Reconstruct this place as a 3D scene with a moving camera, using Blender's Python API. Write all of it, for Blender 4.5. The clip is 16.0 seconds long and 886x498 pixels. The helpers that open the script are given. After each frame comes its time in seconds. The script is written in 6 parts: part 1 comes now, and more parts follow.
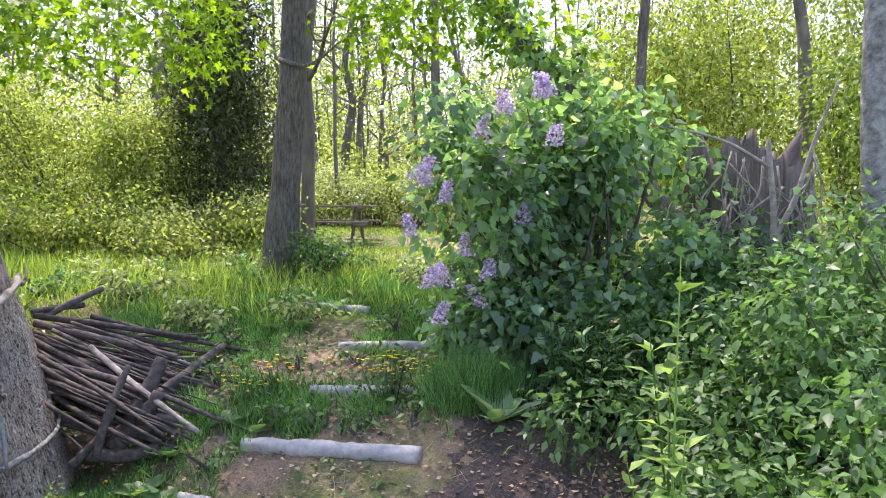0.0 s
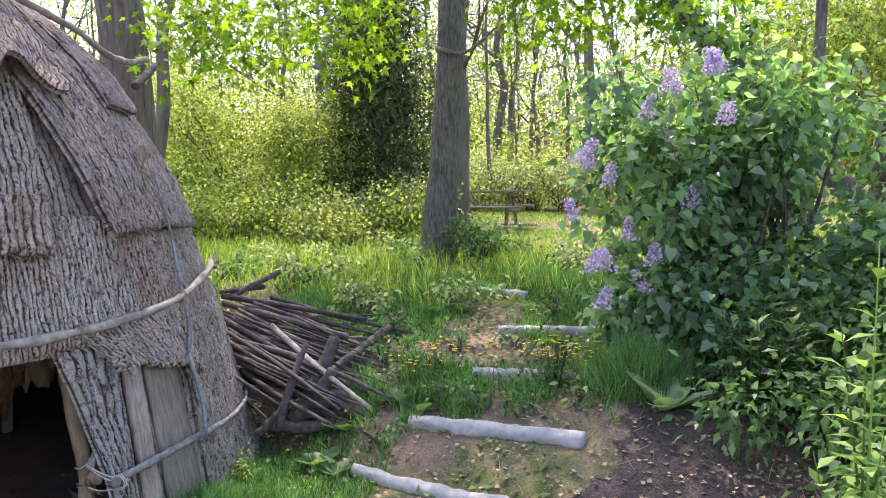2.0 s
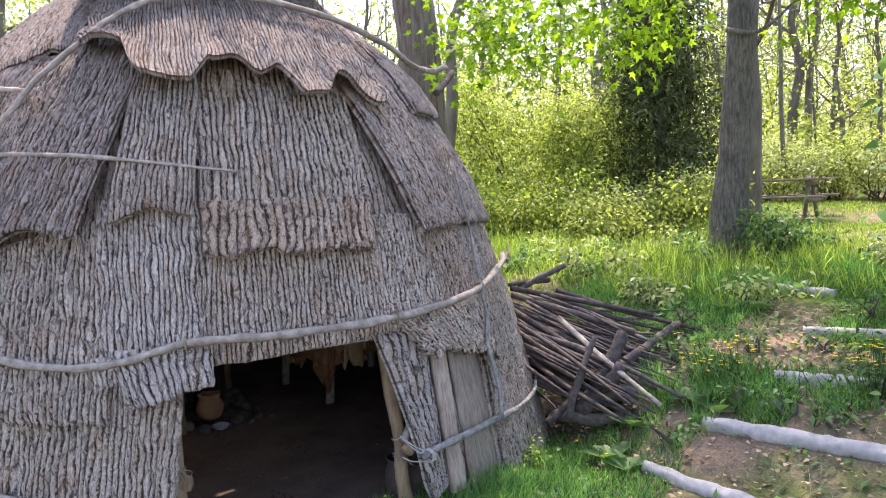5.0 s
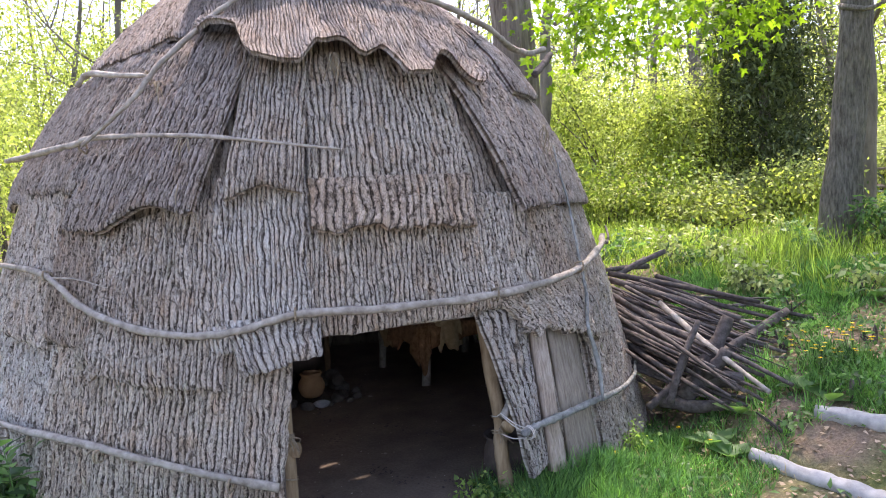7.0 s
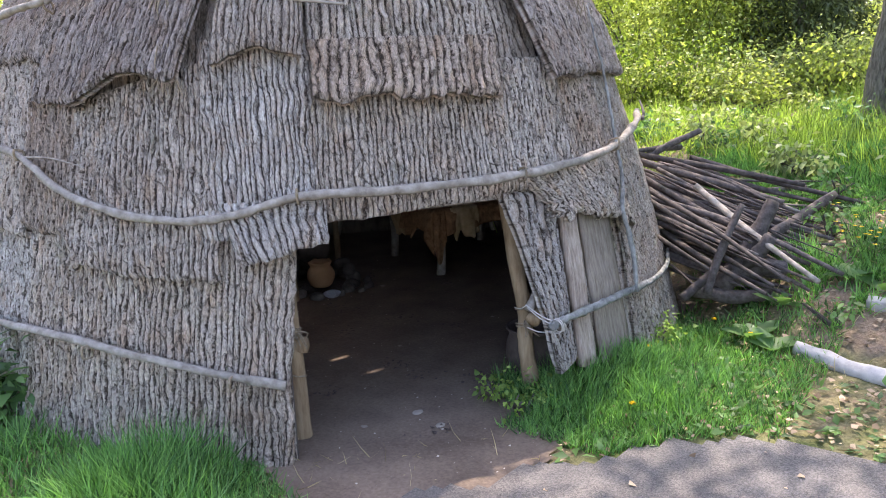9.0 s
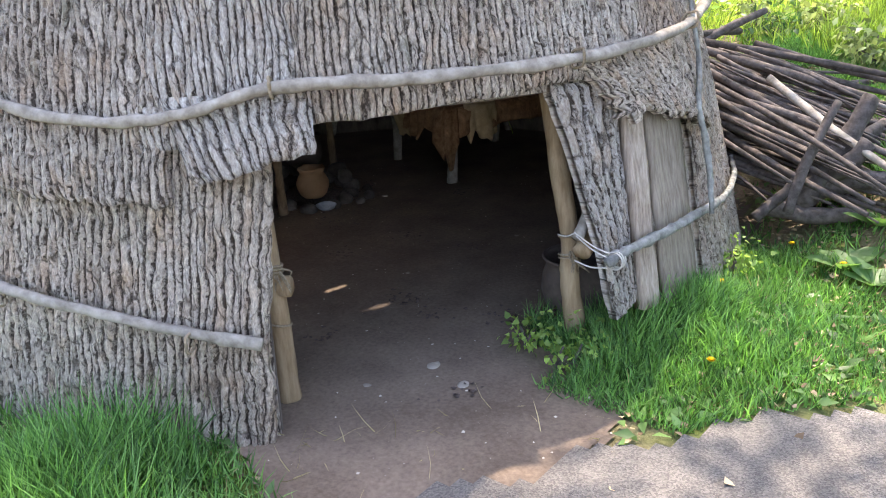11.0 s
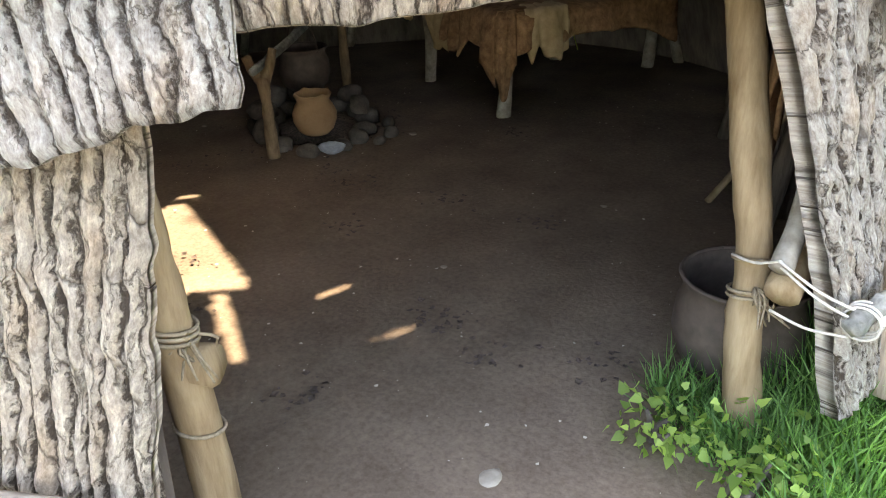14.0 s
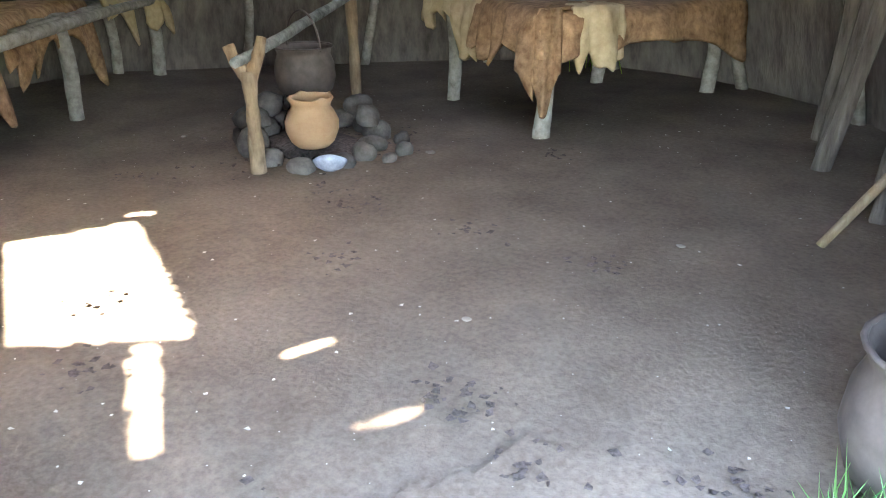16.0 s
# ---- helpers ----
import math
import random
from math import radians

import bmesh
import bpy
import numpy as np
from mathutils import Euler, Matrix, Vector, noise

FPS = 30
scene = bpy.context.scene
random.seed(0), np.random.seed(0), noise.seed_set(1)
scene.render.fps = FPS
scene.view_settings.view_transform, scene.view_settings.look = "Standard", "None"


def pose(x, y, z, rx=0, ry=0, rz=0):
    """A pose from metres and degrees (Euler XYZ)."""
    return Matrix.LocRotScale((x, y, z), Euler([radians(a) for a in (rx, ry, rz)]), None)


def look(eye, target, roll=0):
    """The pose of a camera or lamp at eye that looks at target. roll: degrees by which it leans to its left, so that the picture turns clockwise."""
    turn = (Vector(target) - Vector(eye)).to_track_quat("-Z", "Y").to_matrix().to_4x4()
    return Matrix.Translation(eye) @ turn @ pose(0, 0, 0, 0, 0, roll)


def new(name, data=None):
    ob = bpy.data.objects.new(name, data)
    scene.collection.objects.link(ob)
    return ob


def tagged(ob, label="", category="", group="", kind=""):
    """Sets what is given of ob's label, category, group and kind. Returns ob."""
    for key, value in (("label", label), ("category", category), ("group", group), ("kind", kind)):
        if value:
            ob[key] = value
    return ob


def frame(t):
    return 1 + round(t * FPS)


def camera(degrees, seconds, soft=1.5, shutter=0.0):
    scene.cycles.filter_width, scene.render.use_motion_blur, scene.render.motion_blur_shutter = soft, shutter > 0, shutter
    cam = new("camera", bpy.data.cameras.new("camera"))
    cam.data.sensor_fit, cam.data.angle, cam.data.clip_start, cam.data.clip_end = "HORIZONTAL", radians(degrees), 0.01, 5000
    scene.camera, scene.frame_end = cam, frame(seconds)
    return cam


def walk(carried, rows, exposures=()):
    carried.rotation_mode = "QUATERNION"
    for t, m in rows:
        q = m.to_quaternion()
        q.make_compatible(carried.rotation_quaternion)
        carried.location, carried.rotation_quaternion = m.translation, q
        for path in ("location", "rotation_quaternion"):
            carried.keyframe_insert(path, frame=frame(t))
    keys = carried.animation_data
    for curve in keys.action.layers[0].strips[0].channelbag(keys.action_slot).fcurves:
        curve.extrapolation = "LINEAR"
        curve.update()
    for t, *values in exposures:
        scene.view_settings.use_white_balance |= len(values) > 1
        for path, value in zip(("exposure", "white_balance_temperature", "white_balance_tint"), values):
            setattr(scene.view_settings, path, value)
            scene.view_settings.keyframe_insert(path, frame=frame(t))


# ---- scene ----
cam = camera(61.2, 16.0, 1.0)
PATH = [
    (0, (0.042, 0.163, 1.824), (0.034, 2.16, 1.707), -0.0),
    (0.5, (0.03, 0.159, 1.826), (-0.066, 2.152, 1.699), -0.3),
    (1, (0.01, 0.144, 1.827), (-0.182, 2.13, 1.69), -0.5),
    (1.5, (-0.011, 0.137, 1.828), (-0.307, 2.11, 1.681), -0.7),
    (2, (-0.04, 0.126, 1.825), (-0.442, 2.079, 1.671), -0.9),
    (2.5, (-0.062, 0.128, 1.822), (-0.576, 2.054, 1.665), -1.3),
    (3, (-0.082, 0.121, 1.824), (-0.708, 2.014, 1.666), -1.6),
    (3.5, (-0.095, 0.096, 1.828), (-0.835, 1.948, 1.673), -1.9),
    (4, (-0.104, 0.08, 1.826), (-0.959, 1.881, 1.674), -2.2),
    (4.5, (-0.112, 0.06, 1.823), (-1.079, 1.805, 1.675), -2.4),
    (5, (-0.121, 0.044, 1.827), (-1.187, 1.73, 1.68), -2.5),
    (5.2, (-0.118, 0.037, 1.826), (-1.215, 1.703, 1.68), -2.6),
    (7.3, (-0.184, -0.02, 1.721), (-1.454, 1.517, 1.559), -2.7),
    (7.5, (-0.213, -0.016, 1.714), (-1.485, 1.517, 1.529), -2.7),
    (8, (-0.306, 0.015, 1.695), (-1.577, 1.537, 1.435), -2.9),
    (8.5, (-0.378, 0.113, 1.664), (-1.645, 1.62, 1.316), -3.0),
    (9, (-0.461, 0.275, 1.637), (-1.725, 1.763, 1.2), -3.1),
    (9.5, (-0.591, 0.415, 1.596), (-1.848, 1.881, 1.078), -3.2),
    (10, (-0.78, 0.553, 1.565), (-2.029, 2.0, 0.976), -3.2),
    (10.2, (-0.84, 0.605, 1.55), (-2.085, 2.045, 0.939), -3.2),
    (12.3, (-1.496, 1.292, 1.407), (-2.673, 2.688, 0.591), -2.3),
    (12.5, (-1.558, 1.351, 1.385), (-2.734, 2.74, 0.556), -2.2),
    (13, (-1.698, 1.549, 1.349), (-2.884, 2.912, 0.492), -2.3),
    (13.5, (-1.854, 1.694, 1.301), (-3.056, 3.026, 0.417), -2.4),
    (14, (-2.04, 1.834, 1.245), (-3.261, 3.137, 0.342), -2.3),
    (14.5, (-2.165, 1.967, 1.185), (-3.394, 3.25, 0.267), -1.9),
    (15, (-2.274, 2.103, 1.087), (-3.511, 3.381, 0.174), -1.3),
    (15.5, (-2.367, 2.195, 0.99), (-3.627, 3.466, 0.098), -1.0),
    (16, (-2.51, 2.293, 0.911), (-3.788, 3.611, 0.119), -0.3),
]
walk(cam, [(t, look(eye, target, roll)) for t, eye, target, roll in PATH],
     [(0, 1.79, 6700, 26), (3.5, 1.95, 6900, 26), (5.2, 2.02, 7000, 26), (7.5, 2.1, 6950, 25), (9, 2.22, 6900, 23), (10.2, 2.45, 7100, 21), (12.5, 3.08, 8000, 18), (13.5, 3.47, 8900, 17),
      (14.0, 3.75, 9200, 15), (14.5, 4.25, 9200, 15), (15.0, 4.8, 8800, 15), (15.5, 5.4, 8000, 13), (16, 6.25, 7100, 11)])

# ---- light ----
SUN = Vector((-0.2, 0.42, 1.0)).normalized()
world = bpy.data.worlds.new("sky")
scene.world = world
world.use_nodes = True
wn = world.node_tree.nodes
sky = wn.new("ShaderNodeTexSky")
sky.sky_type = "NISHITA"
sky.sun_disc = False
sky.sun_elevation = math.asin(SUN.z)
sky.sun_rotation = math.atan2(SUN.x, SUN.y)
sky.dust_density = 1.8
sky.air_density = 1.0
world.node_tree.links.new(sky.outputs[0], wn["Background"].inputs[0])
wn["Background"].inputs[1].default_value = 0.15
sun_data = bpy.data.lights.new("sun", "SUN")
sun_data.energy = 2.1
sun_data.angle = radians(0.55)
sun_data.color = (1.0, 0.95, 0.86)
sun = new("sun", sun_data)
sun.matrix_world = look(SUN * 40, (0, 0, 0))


# ---- materials ----
def material(name):
    m = bpy.data.materials.new(name)
    m.use_nodes = True
    nt = m.node_tree
    return m, nt, nt.nodes, nt.links, nt.nodes["Principled BSDF"]


def ramp(nt, fac, stops):
    r = nt.nodes.new("ShaderNodeValToRGB")
    el = r.color_ramp.elements
    while len(el) < len(stops):
        el.new(0.5)
    for e, (p, c) in zip(el, stops):
        e.position, e.color = p, (*c, 1)
    nt.links.new(fac, r.inputs[0])
    return r.outputs[0]


def coords(nt, kind, scale):
    tc, mp = nt.nodes.new("ShaderNodeTexCoord"), nt.nodes.new("ShaderNodeMapping")
    nt.links.new(tc.outputs[kind], mp.inputs[0])
    mp.inputs["Scale"].default_value = scale
    return mp.outputs[0]


def noise_tex(nt, vec, scale, detail=5, rough=0.6):
    n = nt.nodes.new("ShaderNodeTexNoise")
    n.inputs["Scale"].default_value, n.inputs["Detail"].default_value, n.inputs["Roughness"].default_value = scale, detail, rough
    nt.links.new(vec, n.inputs["Vector"])
    return n.outputs[0]


def mix(nt, fac, a, b, mode="MIX"):
    x = nt.nodes.new("ShaderNodeMix")
    x.data_type, x.blend_type = "RGBA", mode
    for s, v in ((x.inputs[0], fac), (x.inputs[6], a), (x.inputs[7], b)):
        if isinstance(v, (int, float)):
            s.default_value = v
        elif isinstance(v, tuple):
            s.default_value = (*v, 1)
        else:
            nt.links.new(v, s)
    return x.outputs[2]


def bump(nt, height, bsdf, strength, distance):
    b = nt.nodes.new("ShaderNodeBump")
    b.inputs["Strength"].default_value, b.inputs["Distance"].default_value = strength, distance
    nt.links.new(height, b.inputs["Height"])
    nt.links.new(b.outputs[0], bsdf.inputs["Normal"])


def rough_mat(name, dark, light, scale=(1, 1, 1), size=12, kind="Object", rough=0.9, relief=0.01, big=1.5, stain=(0.5, 0.5, 0.5), vary=0.25):
    """Two scales of variation, relief and a random tone a piece."""
    m, nt, nodes, links, b = material(name)
    v = coords(nt, kind, scale)
    fine, coarse = noise_tex(nt, v, size, 8, 0.65), noise_tex(nt, coords(nt, kind, (1, 1, 1)), big, 4)
    c = ramp(nt, fine, [(0.28, dark), (0.72, light)])
    c = mix(nt, ramp(nt, coarse, [(0.35, (0, 0, 0)), (0.7, (0.6, 0.6, 0.6))]), c, stain, "MULTIPLY")
    info = nodes.new("ShaderNodeObjectInfo")
    c = mix(nt, vary, c, ramp(nt, info.outputs["Random"], [(0, (0.45, 0.45, 0.45)), (1, (1.3, 1.3, 1.3))]), "MULTIPLY")
    links.new(c, b.inputs["Base Color"])
    b.inputs["Roughness"].default_value = rough
    b.inputs["Specular IOR Level"].default_value = 0.25
    bump(nt, fine, b, 0.9, relief)
    return m


def bark_mat(name, dark, light, tint, jitter=0.3, moss=0.0):
    """Furrowed bark on sheets whose UV map is in metres, v along the grain; the furrows, coloured dark brown, follow
    the mesh's own ridges.
    """
    m, nt, nodes, links, b = material(name)

    def calc(op, *args):
        n = nodes.new("ShaderNodeMath")
        n.operation = op
        for k, a in enumerate(args):
            if isinstance(a, (int, float)):
                n.inputs[k].default_value = a
            else:
                links.new(a, n.inputs[k])
        return n.outputs[0]

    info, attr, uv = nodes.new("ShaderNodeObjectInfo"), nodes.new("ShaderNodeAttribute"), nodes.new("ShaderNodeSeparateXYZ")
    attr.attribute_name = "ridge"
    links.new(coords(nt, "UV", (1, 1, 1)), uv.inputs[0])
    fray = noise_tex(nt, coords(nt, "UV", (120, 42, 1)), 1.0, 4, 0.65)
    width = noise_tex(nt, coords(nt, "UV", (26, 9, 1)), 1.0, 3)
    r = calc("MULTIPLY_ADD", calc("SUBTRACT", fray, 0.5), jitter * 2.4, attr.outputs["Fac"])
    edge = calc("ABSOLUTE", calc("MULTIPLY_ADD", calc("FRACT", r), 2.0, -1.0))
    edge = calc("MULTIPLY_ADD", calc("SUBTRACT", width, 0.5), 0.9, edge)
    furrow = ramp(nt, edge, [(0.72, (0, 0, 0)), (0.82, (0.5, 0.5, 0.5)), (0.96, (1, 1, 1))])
    cell = nodes.new("ShaderNodeCombineXYZ")
    links.new(calc("MULTIPLY", calc("FLOOR", r), 7.31), cell.inputs[0])
    links.new(calc("MULTIPLY_ADD", fray, 0.35, calc("MULTIPLY", uv.outputs[1], 9.0)), cell.inputs[1])
    plate = noise_tex(nt, cell.outputs[0], 1.0, 1, 0.5)
    plates, split = nodes.new("ShaderNodeTexVoronoi"), nodes.new("ShaderNodeCombineXYZ")
    plates.feature = "DISTANCE_TO_EDGE"
    plates.inputs["Scale"].default_value = 1.0
    links.new(calc("MULTIPLY_ADD", width, 1.4, calc("MULTIPLY", r, 0.95)), split.inputs[0])
    links.new(calc("MULTIPLY_ADD", fray, 0.6, calc("MULTIPLY", uv.outputs[1], 8.0)), split.inputs[1])
    links.new(split.outputs[0], plates.inputs["Vector"])
    crack = ramp(nt, plates.outputs["Distance"], [(0.0, (0.9, 0.9, 0.9)), (0.03, (0.4, 0.4, 0.4)), (0.06, (0, 0, 0))])
    crack = calc("MULTIPLY", crack, ramp(nt, noise_tex(nt, coords(nt, "UV", (40, 22, 1)), 1.0, 3), [(0.36, (0.1, 0.1, 0.1)), (0.55, (1, 1, 1))]))
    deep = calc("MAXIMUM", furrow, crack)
    fine = noise_tex(nt, coords(nt, "UV", (150, 45, 1)), 1.0, 8, 0.75)
    coarse = noise_tex(nt, coords(nt, "UV", (3, 2, 1)), 1.0, 5)
    c = ramp(nt, fine, [(0.3, tuple(0.75 * q for q in dark)), (0.47, tuple(0.5 * (p + q) for p, q in zip(dark, light))), (0.64, tuple(min(0.86, 1.2 * q) for q in light))])
    c = mix(nt, 0.6, c, ramp(nt, plate, [(0.3, (0.75, 0.74, 0.73)), (0.7, (1.15, 1.14, 1.13))]), "MULTIPLY")
    warm = noise_tex(nt, coords(nt, "UV", (14, 5, 1)), 1.0, 4)
    c = mix(nt, ramp(nt, warm, [(0.5, (0, 0, 0)), (0.7, (0.8, 0.8, 0.8))]), c, mix(nt, 1.0, c, (0.95, 0.8, 0.68), "MULTIPLY"))
    pale = noise_tex(nt, coords(nt, "UV", (5, 3, 1)), 1.4, 6, 0.7)
    c = mix(nt, ramp(nt, pale, [(0.56, (0, 0, 0)), (0.68, (0.5, 0.5, 0.5))]), c, mix(nt, 1.0, c, (1.25, 1.27, 1.27), "MULTIPLY"))
    c = mix(nt, ramp(nt, coarse, [(0.35, (0, 0, 0)), (0.7, (0.85, 0.85, 0.85))]), c, mix(nt, 1.0, c, tint, "MULTIPLY"))
    c = mix(nt, 0.4, c, ramp(nt, info.outputs["Random"], [(0, (0.6, 0.58, 0.58)), (0.5, (1, 1, 1)), (1, (1.22, 1.18, 1.14))]), "MULTIPLY")
    if moss:
        patch = noise_tex(nt, coords(nt, "UV", (5, 2.5, 1)), 1.3, 4)
        c = mix(nt, ramp(nt, patch, [(0.6, (0, 0, 0)), (0.72, (moss, moss, moss))]), c, (0.12, 0.14, 0.06))
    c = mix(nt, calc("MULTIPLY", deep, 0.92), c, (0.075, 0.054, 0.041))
    links.new(c, b.inputs["Base Color"])
    b.inputs["Roughness"].default_value = 0.92
    b.inputs["Specular IOR Level"].default_value = 0.2
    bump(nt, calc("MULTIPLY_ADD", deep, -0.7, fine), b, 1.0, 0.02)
    return m


def leaf_mat(name, dark, light, glow, through_light=0.5, rough=0.5, gloss=0.3):
    m, nt, nodes, links, b = material(name)
    geo = nodes.new("ShaderNodeNewGeometry")
    c = ramp(nt, geo.outputs["Random Per Island"], [(0.0, tuple(0.55 * q for q in dark)), (0.5, tuple(0.5 * (p + q) for p, q in zip(dark, light))), (1.0, tuple(1.2 * q for q in light))])
    n = noise_tex(nt, coords(nt, "Object", (1, 1, 1)), 1.2, 3)
    c = mix(nt, ramp(nt, n, [(0.35, (0, 0, 0)), (0.7, (0.5, 0.5, 0.5))]), c, mix(nt, 1.0, c, (1.25, 1.15, 0.7), "MULTIPLY"))
    links.new(c, b.inputs["Base Color"])
    b.inputs["Roughness"].default_value = rough
    b.inputs["Specular IOR Level"].default_value = gloss
    tr, ms = nodes.new("ShaderNodeBsdfTranslucent"), nodes.new("ShaderNodeMixShader")
    links.new(mix(nt, 1.0, c, glow, "MULTIPLY"), tr.inputs[0])
    ms.inputs[0].default_value = through_light
    links.new(b.outputs[0], ms.inputs[1])
    links.new(tr.outputs[0], ms.inputs[2])
    links.new(ms.outputs[0], nodes["Material Output"].inputs[0])
    return m


def plain_mat(name, colour, rough=0.6, metal=0.0, size=30, relief=0.002):
    m, nt, nodes, links, b = material(name)
    n = noise_tex(nt, coords(nt, "Object", (1, 1, 1)), size, 6)
    links.new(ramp(nt, n, [(0.3, tuple(0.7 * c for c in colour)), (0.7, tuple(1.2 * c for c in colour))]), b.inputs["Base Color"])
    b.inputs["Roughness"].default_value, b.inputs["Metallic"].default_value = rough, metal
    bump(nt, n, b, 0.5, relief)
    return m


M_BARK = bark_mat("bark_grey", (0.36, 0.305, 0.255), (0.76, 0.67, 0.58), (0.76, 0.7, 0.66), 0.42, 0.4)
M_BARK_PALE = bark_mat("bark_pale", (0.4, 0.355, 0.315), (0.8, 0.735, 0.665), (0.82, 0.78, 0.76), 0.4)
M_BARK_BROWN = bark_mat("bark_brown", (0.3, 0.245, 0.195), (0.68, 0.58, 0.485), (0.74, 0.66, 0.6), 0.5)
M_BARK_FINE = bark_mat("bark_fine", (0.27, 0.235, 0.21), (0.6, 0.53, 0.475), (0.78, 0.74, 0.72), 0.3)
M_LINING = rough_mat("dark_lining", (0.08, 0.066, 0.056), (0.27, 0.225, 0.19), scale=(1, 1, 0.2), size=14, relief=0.02, vary=0)
M_POLE = rough_mat("weathered_pole", (0.2, 0.17, 0.14), (0.5, 0.46, 0.4), size=22, relief=0.004, big=5, stain=(0.6, 0.6, 0.58))
M_PEELED = rough_mat("peeled_wood", (0.2, 0.135, 0.075), (0.45, 0.345, 0.225), scale=(1, 1, 0.15), size=30, relief=0.002, big=4, stain=(0.75, 0.68, 0.6))
M_BOARD = rough_mat("grey_board", (0.17, 0.135, 0.105), (0.4, 0.34, 0.275), scale=(1, 1, 0.08), size=60, relief=0.003)
M_PLANK = rough_mat("brown_split_board", (0.2, 0.155, 0.12), (0.55, 0.47, 0.4), scale=(1, 1, 0.09), size=75, relief=0.008, big=5, stain=(0.7, 0.62, 0.55))
M_STICK = rough_mat("dead_stick", (0.05, 0.04, 0.035), (0.21, 0.18, 0.165), size=24, relief=0.005, big=4, vary=0.5)
M_LOG = rough_mat("split_log", (0.3, 0.29, 0.28), (0.62, 0.6, 0.57), size=16, relief=0.004, big=4, stain=(0.7, 0.7, 0.7))
M_TRUNK = rough_mat("trunk_bark", (0.06, 0.05, 0.042), (0.36, 0.325, 0.285), scale=(1, 1, 0.22), size=38, relief=0.05, big=3)
M_TRUNK_FAR = rough_mat("far_trunk", (0.1, 0.088, 0.075), (0.27, 0.24, 0.2), scale=(1, 1, 0.3), size=8, relief=0.02, big=1)
M_LICHEN = rough_mat("lichen_bark", (0.08, 0.08, 0.075), (0.42, 0.43, 0.4), size=16, relief=0.02, big=6)
M_STUMP = rough_mat("rotten_stump", (0.09, 0.07, 0.055), (0.33, 0.28, 0.24), scale=(1, 1, 0.12), size=22, relief=0.03, big=2)
M_ROPE = rough_mat("twine", (0.22, 0.17, 0.11), (0.46, 0.38, 0.28), size=90, relief=0.002)
M_CORD = plain_mat("white_cord", (0.58, 0.55, 0.5), 0.85)
M_HIDE = rough_mat("brown_hide", (0.2, 0.105, 0.055), (0.6, 0.37, 0.21), size=25, relief=0.004, big=5, stain=(0.55, 0.5, 0.45), vary=0.4)
M_HIDE_PALE = rough_mat("pale_hide", (0.45, 0.33, 0.19), (0.66, 0.52, 0.33), size=25, relief=0.003, big=5, stain=(0.8, 0.7, 0.6))
M_CLAY = rough_mat("clay_pot", (0.34, 0.19, 0.1), (0.55, 0.36, 0.21), size=14, relief=0.002, big=7, stain=(0.6, 0.5, 0.45))
M_IRON = plain_mat("sooty_iron", (0.105, 0.08, 0.068), 0.75, 0.2, 25)
M_POST = rough_mat("brown_post", (0.14, 0.09, 0.055), (0.42, 0.3, 0.19), scale=(1, 1, 0.3), size=26, relief=0.006, big=6)
M_STONE = rough_mat("hearth_stone", (0.055, 0.048, 0.042), (0.24, 0.21, 0.185), size=12, relief=0.006, vary=0.5)
M_PALE_STONE = rough_mat("pale_stone", (0.28, 0.25, 0.2), (0.46, 0.41, 0.35), size=25, relief=0.004)
M_SHELL = plain_mat("shell", (0.42, 0.44, 0.5), 0.25)
M_LILAC_LEAF = leaf_mat("lilac_leaf", (0.08, 0.17, 0.1), (0.26, 0.38, 0.24), (1.7, 2.0, 0.8), 0.55, 0.3, 0.8)
M_LILAC = leaf_mat("lilac_bloom", (0.55, 0.44, 0.68), (0.8, 0.7, 0.86), (1.1, 1.0, 1.2), 0.35, 0.7)
M_MAPLE_LEAF = leaf_mat("maple_leaf", (0.11, 0.22, 0.02), (0.23, 0.36, 0.04), (1.7, 1.75, 0.7), 0.6, 0.45)
M_SPRING = leaf_mat("spring_leaf", (0.18, 0.25, 0.065), (0.4, 0.46, 0.16), (1.4, 1.5, 0.8), 0.5, 0.6)
M_BUSH = leaf_mat("bush_leaf", (0.1, 0.18, 0.035), (0.22, 0.31, 0.075), (1.6, 1.6, 0.8), 0.45, 0.55)
M_BRAMBLE = leaf_mat("bramble_leaf", (0.15, 0.21, 0.075), (0.5, 0.56, 0.28), (1.4, 1.45, 0.85), 0.4, 0.45, 0.5)
M_BANK = leaf_mat("bank_leaf", (0.055, 0.135, 0.05), (0.16, 0.28, 0.105), (1.4, 1.6, 0.9), 0.4, 0.45, 0.4)
M_JUNIPER = leaf_mat("juniper_leaf", (0.05, 0.075, 0.035), (0.13, 0.165, 0.075), (1.2, 1.3, 0.7), 0.2, 0.7)
M_GRASS = leaf_mat("grass_blade", (0.055, 0.155, 0.055), (0.2, 0.38, 0.14), (1.25, 1.6, 0.7), 0.4, 0.5)
M_MEADOW = leaf_mat("meadow_grass", (0.11, 0.2, 0.045), (0.36, 0.48, 0.15), (1.5, 1.6, 0.7), 0.5, 0.55)
M_DRY = leaf_mat("dry_grass", (0.32, 0.27, 0.15), (0.5, 0.44, 0.27), (1.2, 1.1, 0.8), 0.3, 0.8)
M_YELLOW = leaf_mat("yellow_petal", (0.75, 0.5, 0.01), (0.85, 0.65, 0.03), (1.1, 1.0, 0.5), 0.3, 0.6)
M_LITTER = leaf_mat("dead_leaf", (0.19, 0.135, 0.09), (0.46, 0.36, 0.26), (1.0, 0.9, 0.7), 0.15, 0.85)
M_CHIP = plain_mat("pale_chip", (0.6, 0.55, 0.47), 0.8)


